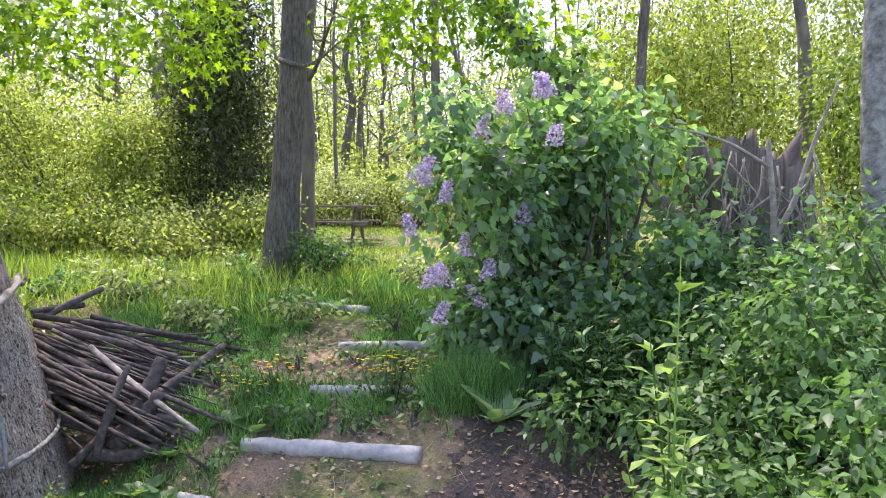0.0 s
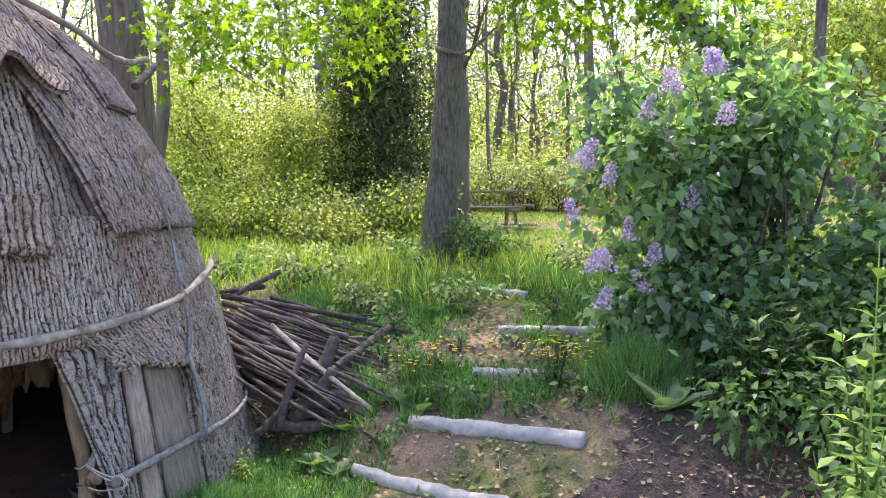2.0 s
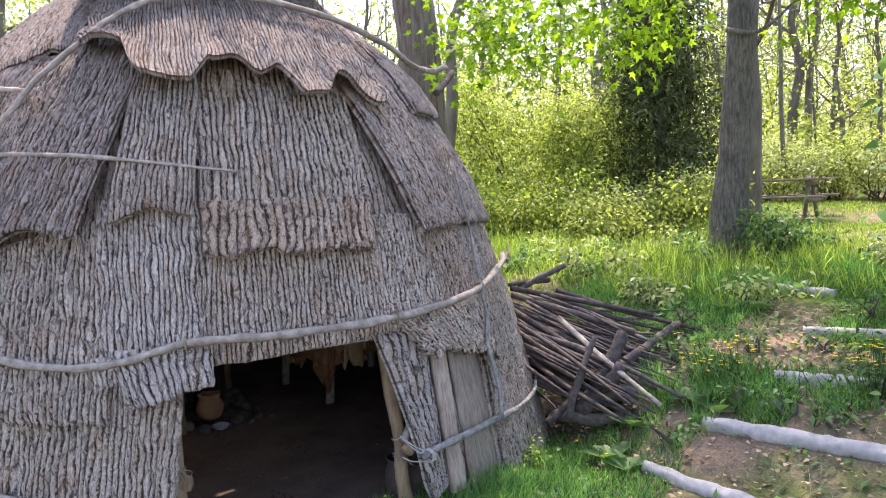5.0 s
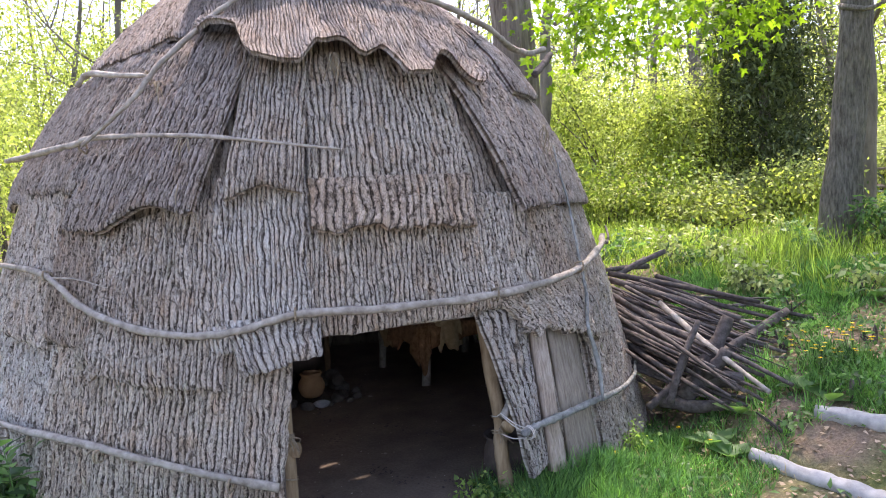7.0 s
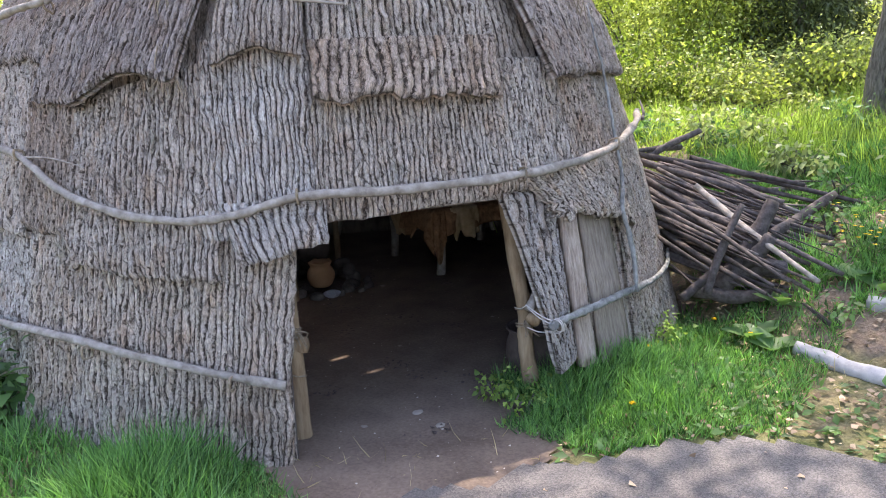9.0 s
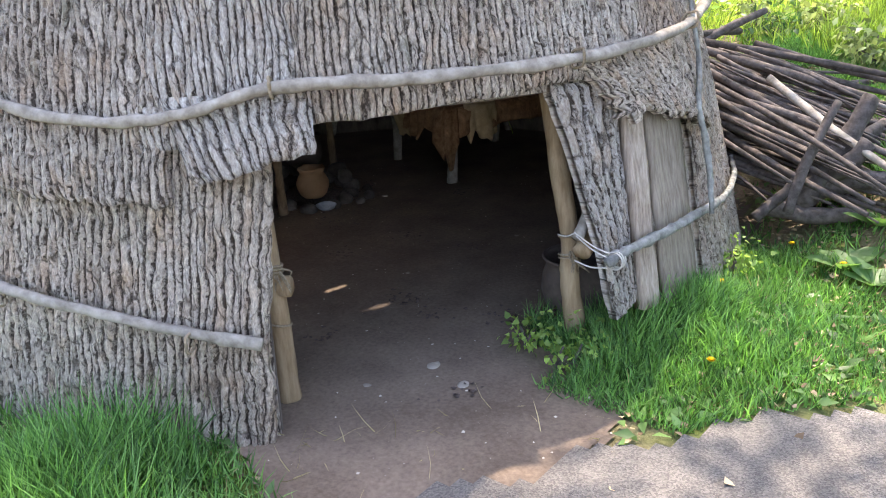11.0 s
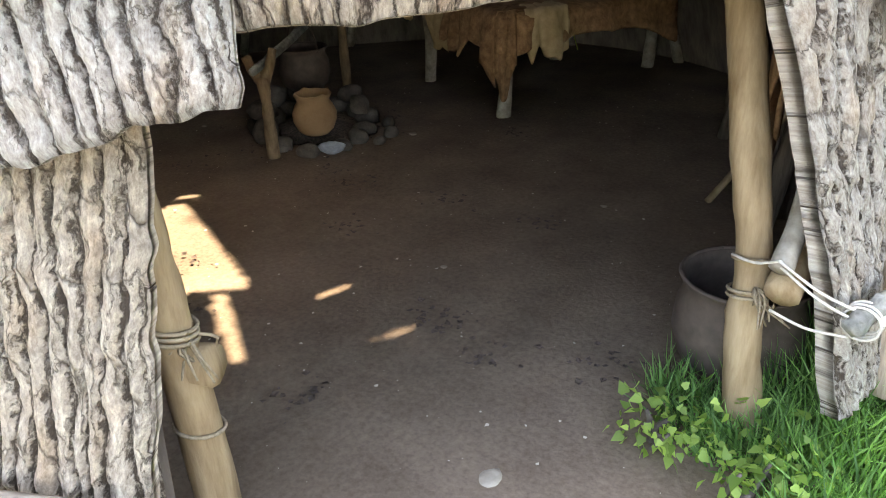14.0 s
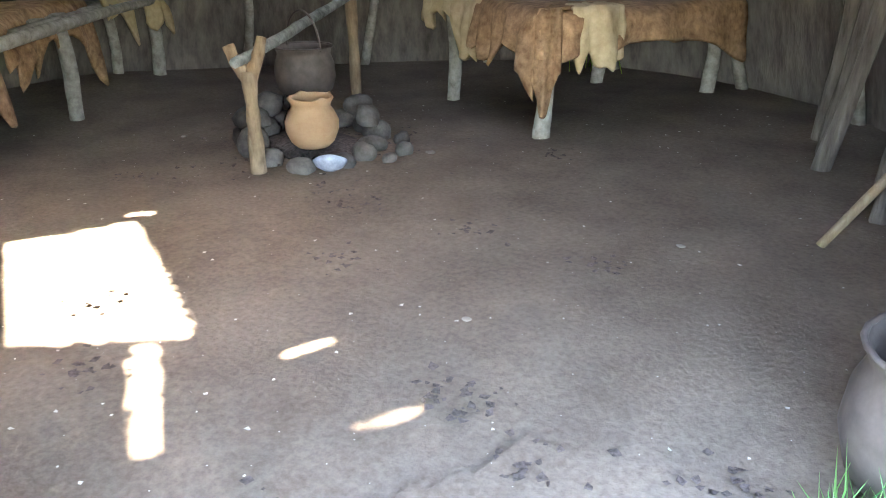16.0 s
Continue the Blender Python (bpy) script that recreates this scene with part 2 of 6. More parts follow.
def ground_mat():
    m, nt, nodes, links, b = material("earth_and_grass")
    v = coords(nt, "Object", (1, 1, 1))
    fine, mid, big = noise_tex(nt, v, 60, 8, 0.7), noise_tex(nt, v, 6, 5), noise_tex(nt, v, 0.9, 4)
    earth = ramp(nt, fine, [(0.3, (0.13, 0.097, 0.072)), (0.7, (0.34, 0.265, 0.2))])
    earth = mix(nt, ramp(nt, mid, [(0.4, (0, 0, 0)), (0.7, (0.7, 0.7, 0.7))]), earth, mix(nt, 1.0, earth, (1.35, 1.2, 1.0), "MULTIPLY"))
    green = ramp(nt, fine, [(0.3, (0.07, 0.1, 0.025)), (0.7, (0.17, 0.22, 0.06))])
    cover = ramp(nt, big, [(0.42, (0, 0, 0)), (0.6, (1, 1, 1))])
    c = mix(nt, cover, earth, green)
    links.new(c, b.inputs["Base Color"])
    b.inputs["Roughness"].default_value = 0.95
    b.inputs["Specular IOR Level"].default_value = 0.15
    bump(nt, fine, b, 0.8, 0.02)
    return m


M_GROUND = ground_mat()
M_FLOOR = rough_mat("packed_earth", (0.145, 0.108, 0.08), (0.25, 0.195, 0.15), size=60, relief=0.004, big=2.6, stain=(0.36, 0.33, 0.31), vary=0)
M_MULCH = rough_mat("dark_mulch", (0.04, 0.03, 0.026), (0.2, 0.155, 0.135), size=70, relief=0.02, big=3, vary=0)


def asphalt_mat():
    m, nt, nodes, links, b = material("old_asphalt")
    v = coords(nt, "Object", (1, 1, 1))
    vor = nodes.new("ShaderNodeTexVoronoi")
    vor.inputs["Scale"].default_value = 190
    links.new(v, vor.inputs["Vector"])
    grit = ramp(nt, vor.outputs["Color"], [(0.2, (0.1, 0.093, 0.086)), (0.8, (0.2, 0.187, 0.17))])
    big = noise_tex(nt, v, 3, 5)
    c = mix(nt, ramp(nt, big, [(0.35, (0, 0, 0)), (0.7, (0.6, 0.6, 0.6))]), grit, mix(nt, 1.0, grit, (0.65, 0.62, 0.6), "MULTIPLY"))
    links.new(c, b.inputs["Base Color"])
    b.inputs["Roughness"].default_value = 0.9
    bump(nt, vor.outputs["Distance"], b, 0.6, 0.006)
    return m


M_ASPHALT = asphalt_mat()


# ---- mesh tools ----
RNG = np.random.default_rng(7)
TABLE = np.random.default_rng(3).random((256, 256))


def vnoise(x, y, seed=0):
    """Smooth value noise, 0 to 1, on arrays."""
    x, y = np.asarray(x, float) + 17.31 * seed, np.asarray(y, float) + 9.73 * seed
    i, j = np.floor(x).astype(int), np.floor(y).astype(int)
    f, g = x - i, y - j
    f, g = f * f * (3 - 2 * f), g * g * (3 - 2 * g)
    a, b, c, d = TABLE[i % 256, j % 256], TABLE[(i + 1) % 256, j % 256], TABLE[i % 256, (j + 1) % 256], TABLE[(i + 1) % 256, (j + 1) % 256]
    return (a * (1 - f) + b * f) * (1 - g) + (c * (1 - f) + d * f) * g


def smooth(a, b, x):
    t = np.clip((np.asarray(x, float) - a) / (b - a), 0, 1)
    return t * t * (3 - 2 * t)


def make_mesh(name, verts, faces, mat, uv=None, shade=True, ridge=None):
    """A mesh from arrays; faces is one array or a list of arrays of 3 or 4 corners."""
    me = bpy.data.meshes.new(name)
    blocks = [np.asarray(f, int) for f in (faces if isinstance(faces, list) else [faces]) if len(f)]
    verts = np.asarray(verts, np.float32)
    loops = np.concatenate([f.ravel() for f in blocks])
    sizes = np.concatenate([np.full(len(f), f.shape[1]) for f in blocks])
    me.vertices.add(len(verts))
    me.vertices.foreach_set("co", verts.ravel())
    me.loops.add(len(loops))
    me.loops.foreach_set("vertex_index", loops.astype(np.int32))
    me.polygons.add(len(sizes))
    me.polygons.foreach_set("loop_start", np.concatenate([[0], np.cumsum(sizes)[:-1]]).astype(np.int32))
    me.polygons.foreach_set("use_smooth", np.full(len(sizes), shade))
    if uv is not None:
        layer = me.uv_layers.new(name="UVMap")
        layer.data.foreach_set("uv", np.asarray(uv, np.float32)[loops].ravel())
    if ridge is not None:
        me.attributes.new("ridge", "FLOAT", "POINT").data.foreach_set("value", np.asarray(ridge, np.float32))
    me.update(calc_edges=True)
    me.validate()
    me.materials.append(mat)
    return me


def root_place(ob):
    while ob.parent:
        ob = ob.parent
    return np.array(ob.location)


def thing(name, place, label, category, group="", kind=""):
    ob = new(name)
    ob.location = place
    ob.empty_display_size = 0.1
    return tagged(ob, label, category, group, kind)


def part(name, geo, mat, parent, label="", uv=None, shade=True, kind=""):
    """Links (verts, faces), given in the world's metres, as one mesh under a thing or a part."""
    verts, faces = geo[0], geo[1]
    ob = new(name, make_mesh(name, np.asarray(verts) - root_place(parent), faces, mat, geo[2] if len(geo) > 2 else uv, shade, geo[3] if len(geo) > 3 else None))
    ob.parent = parent
    return tagged(ob, label, kind=kind)


def alone(name, geo, mat, label, category, group="", kind="", shade=True):
    """A thing of one mesh, with its origin at its base."""
    verts = np.asarray(geo[0], float)
    base = np.array([verts[:, 0].mean(), verts[:, 1].mean(), verts[:, 2].min()])
    ob = new(name, make_mesh(name, verts - base, geo[1], mat, geo[2] if len(geo) > 2 else None, shade))
    ob.location = base
    return tagged(ob, label, category, group, kind)


def join(geos):
    verts, faces, n = [], [], 0
    for g in geos:
        v, f = np.asarray(g[0], float), g[1]
        for b in (f if isinstance(f, list) else [f]):
            faces.append(np.asarray(b, int) + n)
        verts.append(v)
        n += len(v)
    return np.concatenate(verts), faces


def spline(points, steps):
    """Points along a smooth curve through the points given."""
    p = np.asarray(points, float)
    if len(p) == 2:
        return p[0] + (p[1] - p[0]) * np.linspace(0, 1, steps + 1)[:, None]
    q = np.vstack([2 * p[0] - p[1], p, 2 * p[-1] - p[-2]])
    out = []
    for i in range(len(p) - 1):
        a, b, c, d = q[i:i + 4]
        t = np.linspace(0, 1, steps, endpoint=False)[:, None]
        out.append(0.5 * (2 * b + (c - a) * t + (2 * a - 5 * b + 4 * c - d) * t ** 2 + (3 * b - a - 3 * c + d) * t ** 3))
    return np.vstack(out + [p[-1:]])


def tube(points, radii, sides=9, rough=0.12, seed=0, steps=6, squash=1.0):
    """A knobbly closed tube along points; radii one number or one a point."""
    path = spline(points, steps)
    n = len(path)
    r = np.interp(np.linspace(0, 1, n), np.linspace(0, 1, len(np.atleast_1d(radii))), np.atleast_1d(radii))
    tan = np.gradient(path, axis=0)
    tan /= np.linalg.norm(tan, axis=1)[:, None] + 1e-9
    ref = np.array([0.0, 0.0, 1.0]) if abs(tan[:, 2]).mean() < 0.85 else np.array([1.0, 0.0, 0.0])
    a = np.cross(tan, ref)
    a /= np.linalg.norm(a, axis=1)[:, None] + 1e-9
    b = np.cross(tan, a)
    ang = np.linspace(0, 2 * math.pi, sides, endpoint=False)
    knob = 1 + rough * 2 * (vnoise(np.arange(n)[:, None] * 0.7 + 0 * ang, np.cos(ang)[None] * 1.6 + np.sin(ang)[None] * 2.3 + 5, seed) - 0.5)
    ring = path[:, None] + (r[:, None] * knob)[..., None] * (np.cos(ang)[None, :, None] * a[:, None] * squash + np.sin(ang)[None, :, None] * b[:, None])
    verts = np.vstack([ring.reshape(-1, 3), path[:1] - tan[:1] * r[0] * 0.12, path[-1:] + tan[-1:] * r[-1] * 0.12])
    i, j = np.meshgrid(np.arange(n - 1), np.arange(sides), indexing="ij")
    k = (j + 1) % sides
    quads = np.stack([i * sides + j, i * sides + k, (i + 1) * sides + k, (i + 1) * sides + j], -1).reshape(-1, 4)[:, ::-1]
    j = np.arange(sides)
    k = (j + 1) % sides
    ends = np.vstack([np.stack([np.full(sides, n * sides), j, k], 1)[:, ::1], np.stack([np.full(sides, n * sides + 1), (n - 1) * sides + k, (n - 1) * sides + j], 1)])
    return verts, [quads, ends]


def lathe(profile, place, sides=28, wobble=0.02, seed=0):
    """A turned shape from (radius, height) pairs."""
    p = np.asarray(profile, float)
    ang = np.linspace(0, 2 * math.pi, sides, endpoint=False)
    w = 1 + wobble * 2 * (vnoise(np.cos(ang) * 1.5 + 4, np.sin(ang) * 1.5 + 4, seed) - 0.5)
    verts = np.stack([p[:, :1] * np.cos(ang) * w, p[:, :1] * np.sin(ang) * w, p[:, 1:] + 0 * ang], -1).reshape(-1, 3) + np.asarray(place)
    i, j = np.meshgrid(np.arange(len(p) - 1), np.arange(sides), indexing="ij")
    k = (j + 1) % sides
    return verts, np.stack([i * sides + j, i * sides + k, (i + 1) * sides + k, (i + 1) * sides + j], -1).reshape(-1, 4)


def pebble(place, size, seed, flat=0.7):
    """A rounded, uneven stone that sits on its place."""
    bm = bmesh.new()
    bmesh.ops.create_icosphere(bm, subdivisions=2, radius=1)
    v = np.array([q.co for q in bm.verts])
    f = np.array([[q.index for q in g.verts] for g in bm.faces])
    bm.free()
    v *= (0.75 + 0.5 * vnoise(v[:, 0] * 1.3 + 3, v[:, 1] * 1.3 + v[:, 2] * 1.1 + 3, seed))[:, None]
    rs = np.random.default_rng(seed)
    v *= np.array([1, 0.65 + 0.35 * rs.random(), flat * (0.8 + 0.4 * rs.random())])
    a = rs.random() * 6.28
    v = v @ np.array([[math.cos(a), math.sin(a), 0], [-math.sin(a), math.cos(a), 0], [0, 0, 1]])
    v[:, 2] -= v[:, 2].min() * 0.8
    return v * size + np.asarray(place), f


LEAF = (np.array([[0, 0, 0], [0.27, 0.36, 0.07], [0, 0.42, 0], [-0.27, 0.36, 0.07], [0, 1, -0.12]]), np.array([[0, 1, 2], [0, 2, 3], [1, 4, 2], [2, 4, 3]]))
NARROW = (np.array([[0, 0, 0], [0.13, 0.4, 0.04], [0, 0.45, 0], [-0.13, 0.4, 0.04], [0, 1, -0.18]]), LEAF[1])
HEART = (np.array([[0, 0.05, 0], [0.28, 0, 0.03], [0.4, 0.3, 0.08], [0, 0.4, 0], [-0.4, 0.3, 0.08], [-0.28, 0, 0.03], [0, 1, -0.15]]),
         np.array([[0, 1, 3], [1, 2, 3], [2, 6, 3], [3, 6, 4], [3, 4, 5], [0, 3, 5]]))
STAR_ANGLES = np.radians([-90, -40, -18, 5, 25, 55, 72, 90, 108, 125, 155, 175, 198, 220])
STAR_RADII = np.array([0.1, 0.32, 0.62, 0.36, 0.85, 0.4, 0.6, 1.0, 0.6, 0.4, 0.85, 0.36, 0.62, 0.32])
MAPLE = (np.vstack([[[0, 0.25, 0]], np.stack([STAR_RADII * np.cos(STAR_ANGLES) * 0.62, 0.35 + STAR_RADII * np.sin(STAR_ANGLES) * 0.62, -0.12 * STAR_RADII], 1)]),
         np.array([[0, 1 + i, 1 + (i + 1) % 14] for i in range(14)]))
BLADE = (np.array([[-0.5, 0, 0], [0.5, 0, 0], [-0.4, 0.55, 0.09], [0.4, 0.55, 0.09], [0, 1, 0.32]]), np.array([[0, 1, 3], [0, 3, 2], [2, 3, 4]]))
DOT = (np.array([[0, 0, 0], [0.5, 0.3, 0.1], [0, 0.9, 0], [-0.5, 0.3, 0.1]]), np.array([[0, 1, 2], [0, 2, 3]]))


def scatter(shape, places, ahead, up, size, width=1.0):
    """Copies of one small leaf shape: its y runs along ahead, its z as near to up as it can."""
    sv, sf = shape
    places, n = np.asarray(places, float), len(places)
    y = ahead / (np.linalg.norm(ahead, axis=1)[:, None] + 1e-9)
    x = np.cross(y, up)
    x /= np.linalg.norm(x, axis=1)[:, None] + 1e-9
    z = np.cross(x, y)
    size = np.broadcast_to(size, (n,))[:, None, None]
    width = np.broadcast_to(width, (n,))[:, None, None]
    v = places[:, None] + size * (sv[None, :, 0:1] * width * x[:, None] + sv[None, :, 1:2] * y[:, None] + sv[None, :, 2:3] * z[:, None])
    f = sf[None] + (np.arange(n) * len(sv))[:, None, None]
    return v.reshape(-1, 3), f.reshape(-1, 3)


def unit(n, rng=RNG):
    v = rng.normal(size=(n, 3))
    return v / np.linalg.norm(v, axis=1)[:, None]


# ---- the ground ----
HUT = np.array([-4.69, 3.93])


def hut_depth(theta):
    """The hut runs longer away from its door."""
    return 1 + 0.26 * np.clip(np.cos(np.radians(np.asarray(theta, float) - 135)), 0, 1) ** 1.2


def ground_z(x, y):
    x, y = np.asarray(x, float), np.asarray(y, float)
    hill = np.interp(y + 0.4 * np.clip(x + 1.2, 0, 1.3) * smooth(6.2, 4.6, y), [-80, 3.1, 4.3, 4.5, 4.72, 5.2, 6.3, 7.5, 9.8, 15, 30, 90], [0.02, 0.05, 0.1, 0.18, 0.29, 0.47, 0.64, 0.78, 0.9, 1.05, 1.9, 4.5])
    r = np.hypot(x - HUT[0], y - HUT[1])
    z = 0.02 + (hill - 0.02) * smooth(2.4, 3.4, r / hut_depth(np.degrees(np.arctan2(y - HUT[1], x - HUT[0]))))
    z = z + 0.16 * np.exp(-((x + 4.1) ** 2 + (y - 1.35) ** 2) / 1.1) * smooth(2.3, 2.7, r) + 0.1 * np.exp(-((x + 2.2) ** 2 + (y - 3.75) ** 2) / 0.16)
    far = smooth(3, 6, np.hypot(x, y - 3))
    return z + 0.025 * (vnoise(x * 1.7, y * 1.7, 5) - 0.5) + far * 0.16 * (vnoise(x * 0.45, y * 0.45, 6) - 0.5)


def ground_sheet():
    g = np.concatenate([-np.geomspace(9, 900, 26)[::-1], np.linspace(-8.8, 8.8, 210), np.geomspace(9, 900, 26)])
    x, y = np.meshgrid(g - 1.5, g + 3.5, indexing="ij")
    n = len(g)
    v = np.stack([x, y, ground_z(x, y)], -1).reshape(-1, 3)
    i, j = np.meshgrid(np.arange(n - 1), np.arange(n - 1), indexing="ij")
    return v, np.stack([i * n + j, (i + 1) * n + j, (i + 1) * n + j + 1, i * n + j + 1], -1).reshape(-1, 4)


ground = new("ground", make_mesh("ground", *ground_sheet(), M_GROUND))
tagged(ground, "trodden brown earth with patches of green grass", "ground", kind="structure")


def patch_sheet(outline, step, rise, mat, name, label, category, ragged=0.0):
    """A thin sheet on the ground inside a ragged outline."""
    o = np.asarray(outline, float)
    xs, ys = np.arange(o[:, 0].min(), o[:, 0].max() + step, step), np.arange(o[:, 1].min(), o[:, 1].max() + step, step)
    x, y = np.meshgrid(xs, ys, indexing="ij")
    wx, wy = x + 0.14 * (vnoise(x * 5, y * 5, 11) - 0.5), y + 0.14 * (vnoise(x * 5, y * 5, 12) - 0.5)
    wx, wy = wx + ragged * (vnoise(x * 1.7, y * 1.7, 13) + vnoise(x * 14, y * 14, 15) - 1), wy + ragged * (vnoise(x * 1.7, y * 1.7, 14) + vnoise(x * 14, y * 14, 16) - 1)
    inside = np.zeros(x.shape, bool)
    for (ax, ay), (bx, by) in zip(o, np.roll(o, -1, 0)):
        inside ^= ((ay > wy) != (by > wy)) & (wx < (bx - ax) * (wy - ay) / (by - ay + 1e-12) + ax)
    n = len(ys)
    v = np.stack([x, y, ground_z(x, y) + rise], -1).reshape(-1, 3)
    i, j = np.nonzero(inside[:-1, :-1] & inside[1:, 1:])
    f = np.stack([i * n + j, (i + 1) * n + j, (i + 1) * n + j + 1, i * n + j + 1], -1)
    used, f = np.unique(f, return_inverse=True)
    ob = new(name, make_mesh(name, v[used], f.reshape(-1, 4), mat))
    return tagged(ob, label, category, kind="structure")


ASPHALT = [(-2.45, 1.9), (-2.36, 2.22), (-2.05, 2.62), (-1.91, 2.84), (-1.66, 3.2), (-1.4, 3.42), (-1.0, 3.45), (0.3, 3.0), (1.6, 1.9), (2.4, -0.5), (2.5, -6), (-5.5, -6), (-6.5, -2.5), (-4.2, -0.3), (-3.2, 0.9)]
FLOOR = [(HUT[0] + 2.62 * hut_depth(a) * math.cos(radians(a)), HUT[1] + 2.62 * hut_depth(a) * math.sin(radians(a))) for a in range(0, 360, 8)]
THRESHOLD = [(-3.35, 2.45), (-2.95, 1.95), (-2.4, 1.88), (-2.0, 2.7), (-2.15, 3.1), (-2.75, 3.4), (-3.2, 3.2)]
MULCH = [(-0.55, 3.9), (-0.15, 4.05), (0.1, 4.6), (0.1, 5.1), (0.5, 5.4), (3.4, 5.6), (3.2, 2.0), (1.6, 1.95), (0.3, 3.0), (-0.8, 3.45)]
patch_sheet(FLOOR, 0.05, 0.006, M_FLOOR, "floor", "dark packed earth floor of the hut", "floor")
patch_sheet(THRESHOLD, 0.03, 0.012, M_FLOOR, "threshold", "bare trodden earth at the hut's doorway", "ground")
patch_sheet(MULCH, 0.025, 0.008, M_MULCH, "mulch_bed", "dark brown bark mulch beside the steps", "ground", 0.2)
patch_sheet(ASPHALT, 0.05, 0.018, M_ASPHALT, "path", "grey weathered asphalt path with worn grit", "pavement")


# ---- the bark hut ----
HEIGHTS = [-0.2, 0, 0.5, 1.0, 1.5, 1.9, 2.2, 2.5, 2.8, 3.1, 3.35, 3.5, 3.56]
RADII = [2.53, 2.5, 2.43, 2.33, 2.2, 2.08, 1.94, 1.76, 1.47, 1.12, 0.72, 0.37, 0.05]


SIDE_RADII = [2.5, 2.46, 2.35, 2.23, 2.08, 1.96, 1.8, 1.62, 1.33, 0.99, 0.64, 0.33, 0.05]


def dome_radius(z, theta=0.0):
    side = np.clip(smooth(-10, 20, theta) + smooth(-55, -95, theta), 0, 1)
    return (np.interp(z, HEIGHTS, RADII) * (1 - side) + np.interp(z, HEIGHTS, SIDE_RADII) * side) * hut_depth(theta)


def on_dome(theta, z, lift=0.0):
    """The place at that bearing (degrees) and height on the hut's skin, lifted off along its normal."""
    theta = (np.asarray(theta, float) + 180) % 360 - 180
    t, z = np.radians(theta), np.asarray(z, float)
    slope = (dome_radius(z - 0.06, theta) - dome_radius(z + 0.06, theta)) / 0.12
    nr, nz = 1 / np.sqrt(1 + slope ** 2), slope / np.sqrt(1 + slope ** 2)
    r = dome_radius(z, theta) + lift * nr
    return np.stack([HUT[0] + r * np.cos(t), HUT[1] + r * np.sin(t), z + lift * nz], -1)


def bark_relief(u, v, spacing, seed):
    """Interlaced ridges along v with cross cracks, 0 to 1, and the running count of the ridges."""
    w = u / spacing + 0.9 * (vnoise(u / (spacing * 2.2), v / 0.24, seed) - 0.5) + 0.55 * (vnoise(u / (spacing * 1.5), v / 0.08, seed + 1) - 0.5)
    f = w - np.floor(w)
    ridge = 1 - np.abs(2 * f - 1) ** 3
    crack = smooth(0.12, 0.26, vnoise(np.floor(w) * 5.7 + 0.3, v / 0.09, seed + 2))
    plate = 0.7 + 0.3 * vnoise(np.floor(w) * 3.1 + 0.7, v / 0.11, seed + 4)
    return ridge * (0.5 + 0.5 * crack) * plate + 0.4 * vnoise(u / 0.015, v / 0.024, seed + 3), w


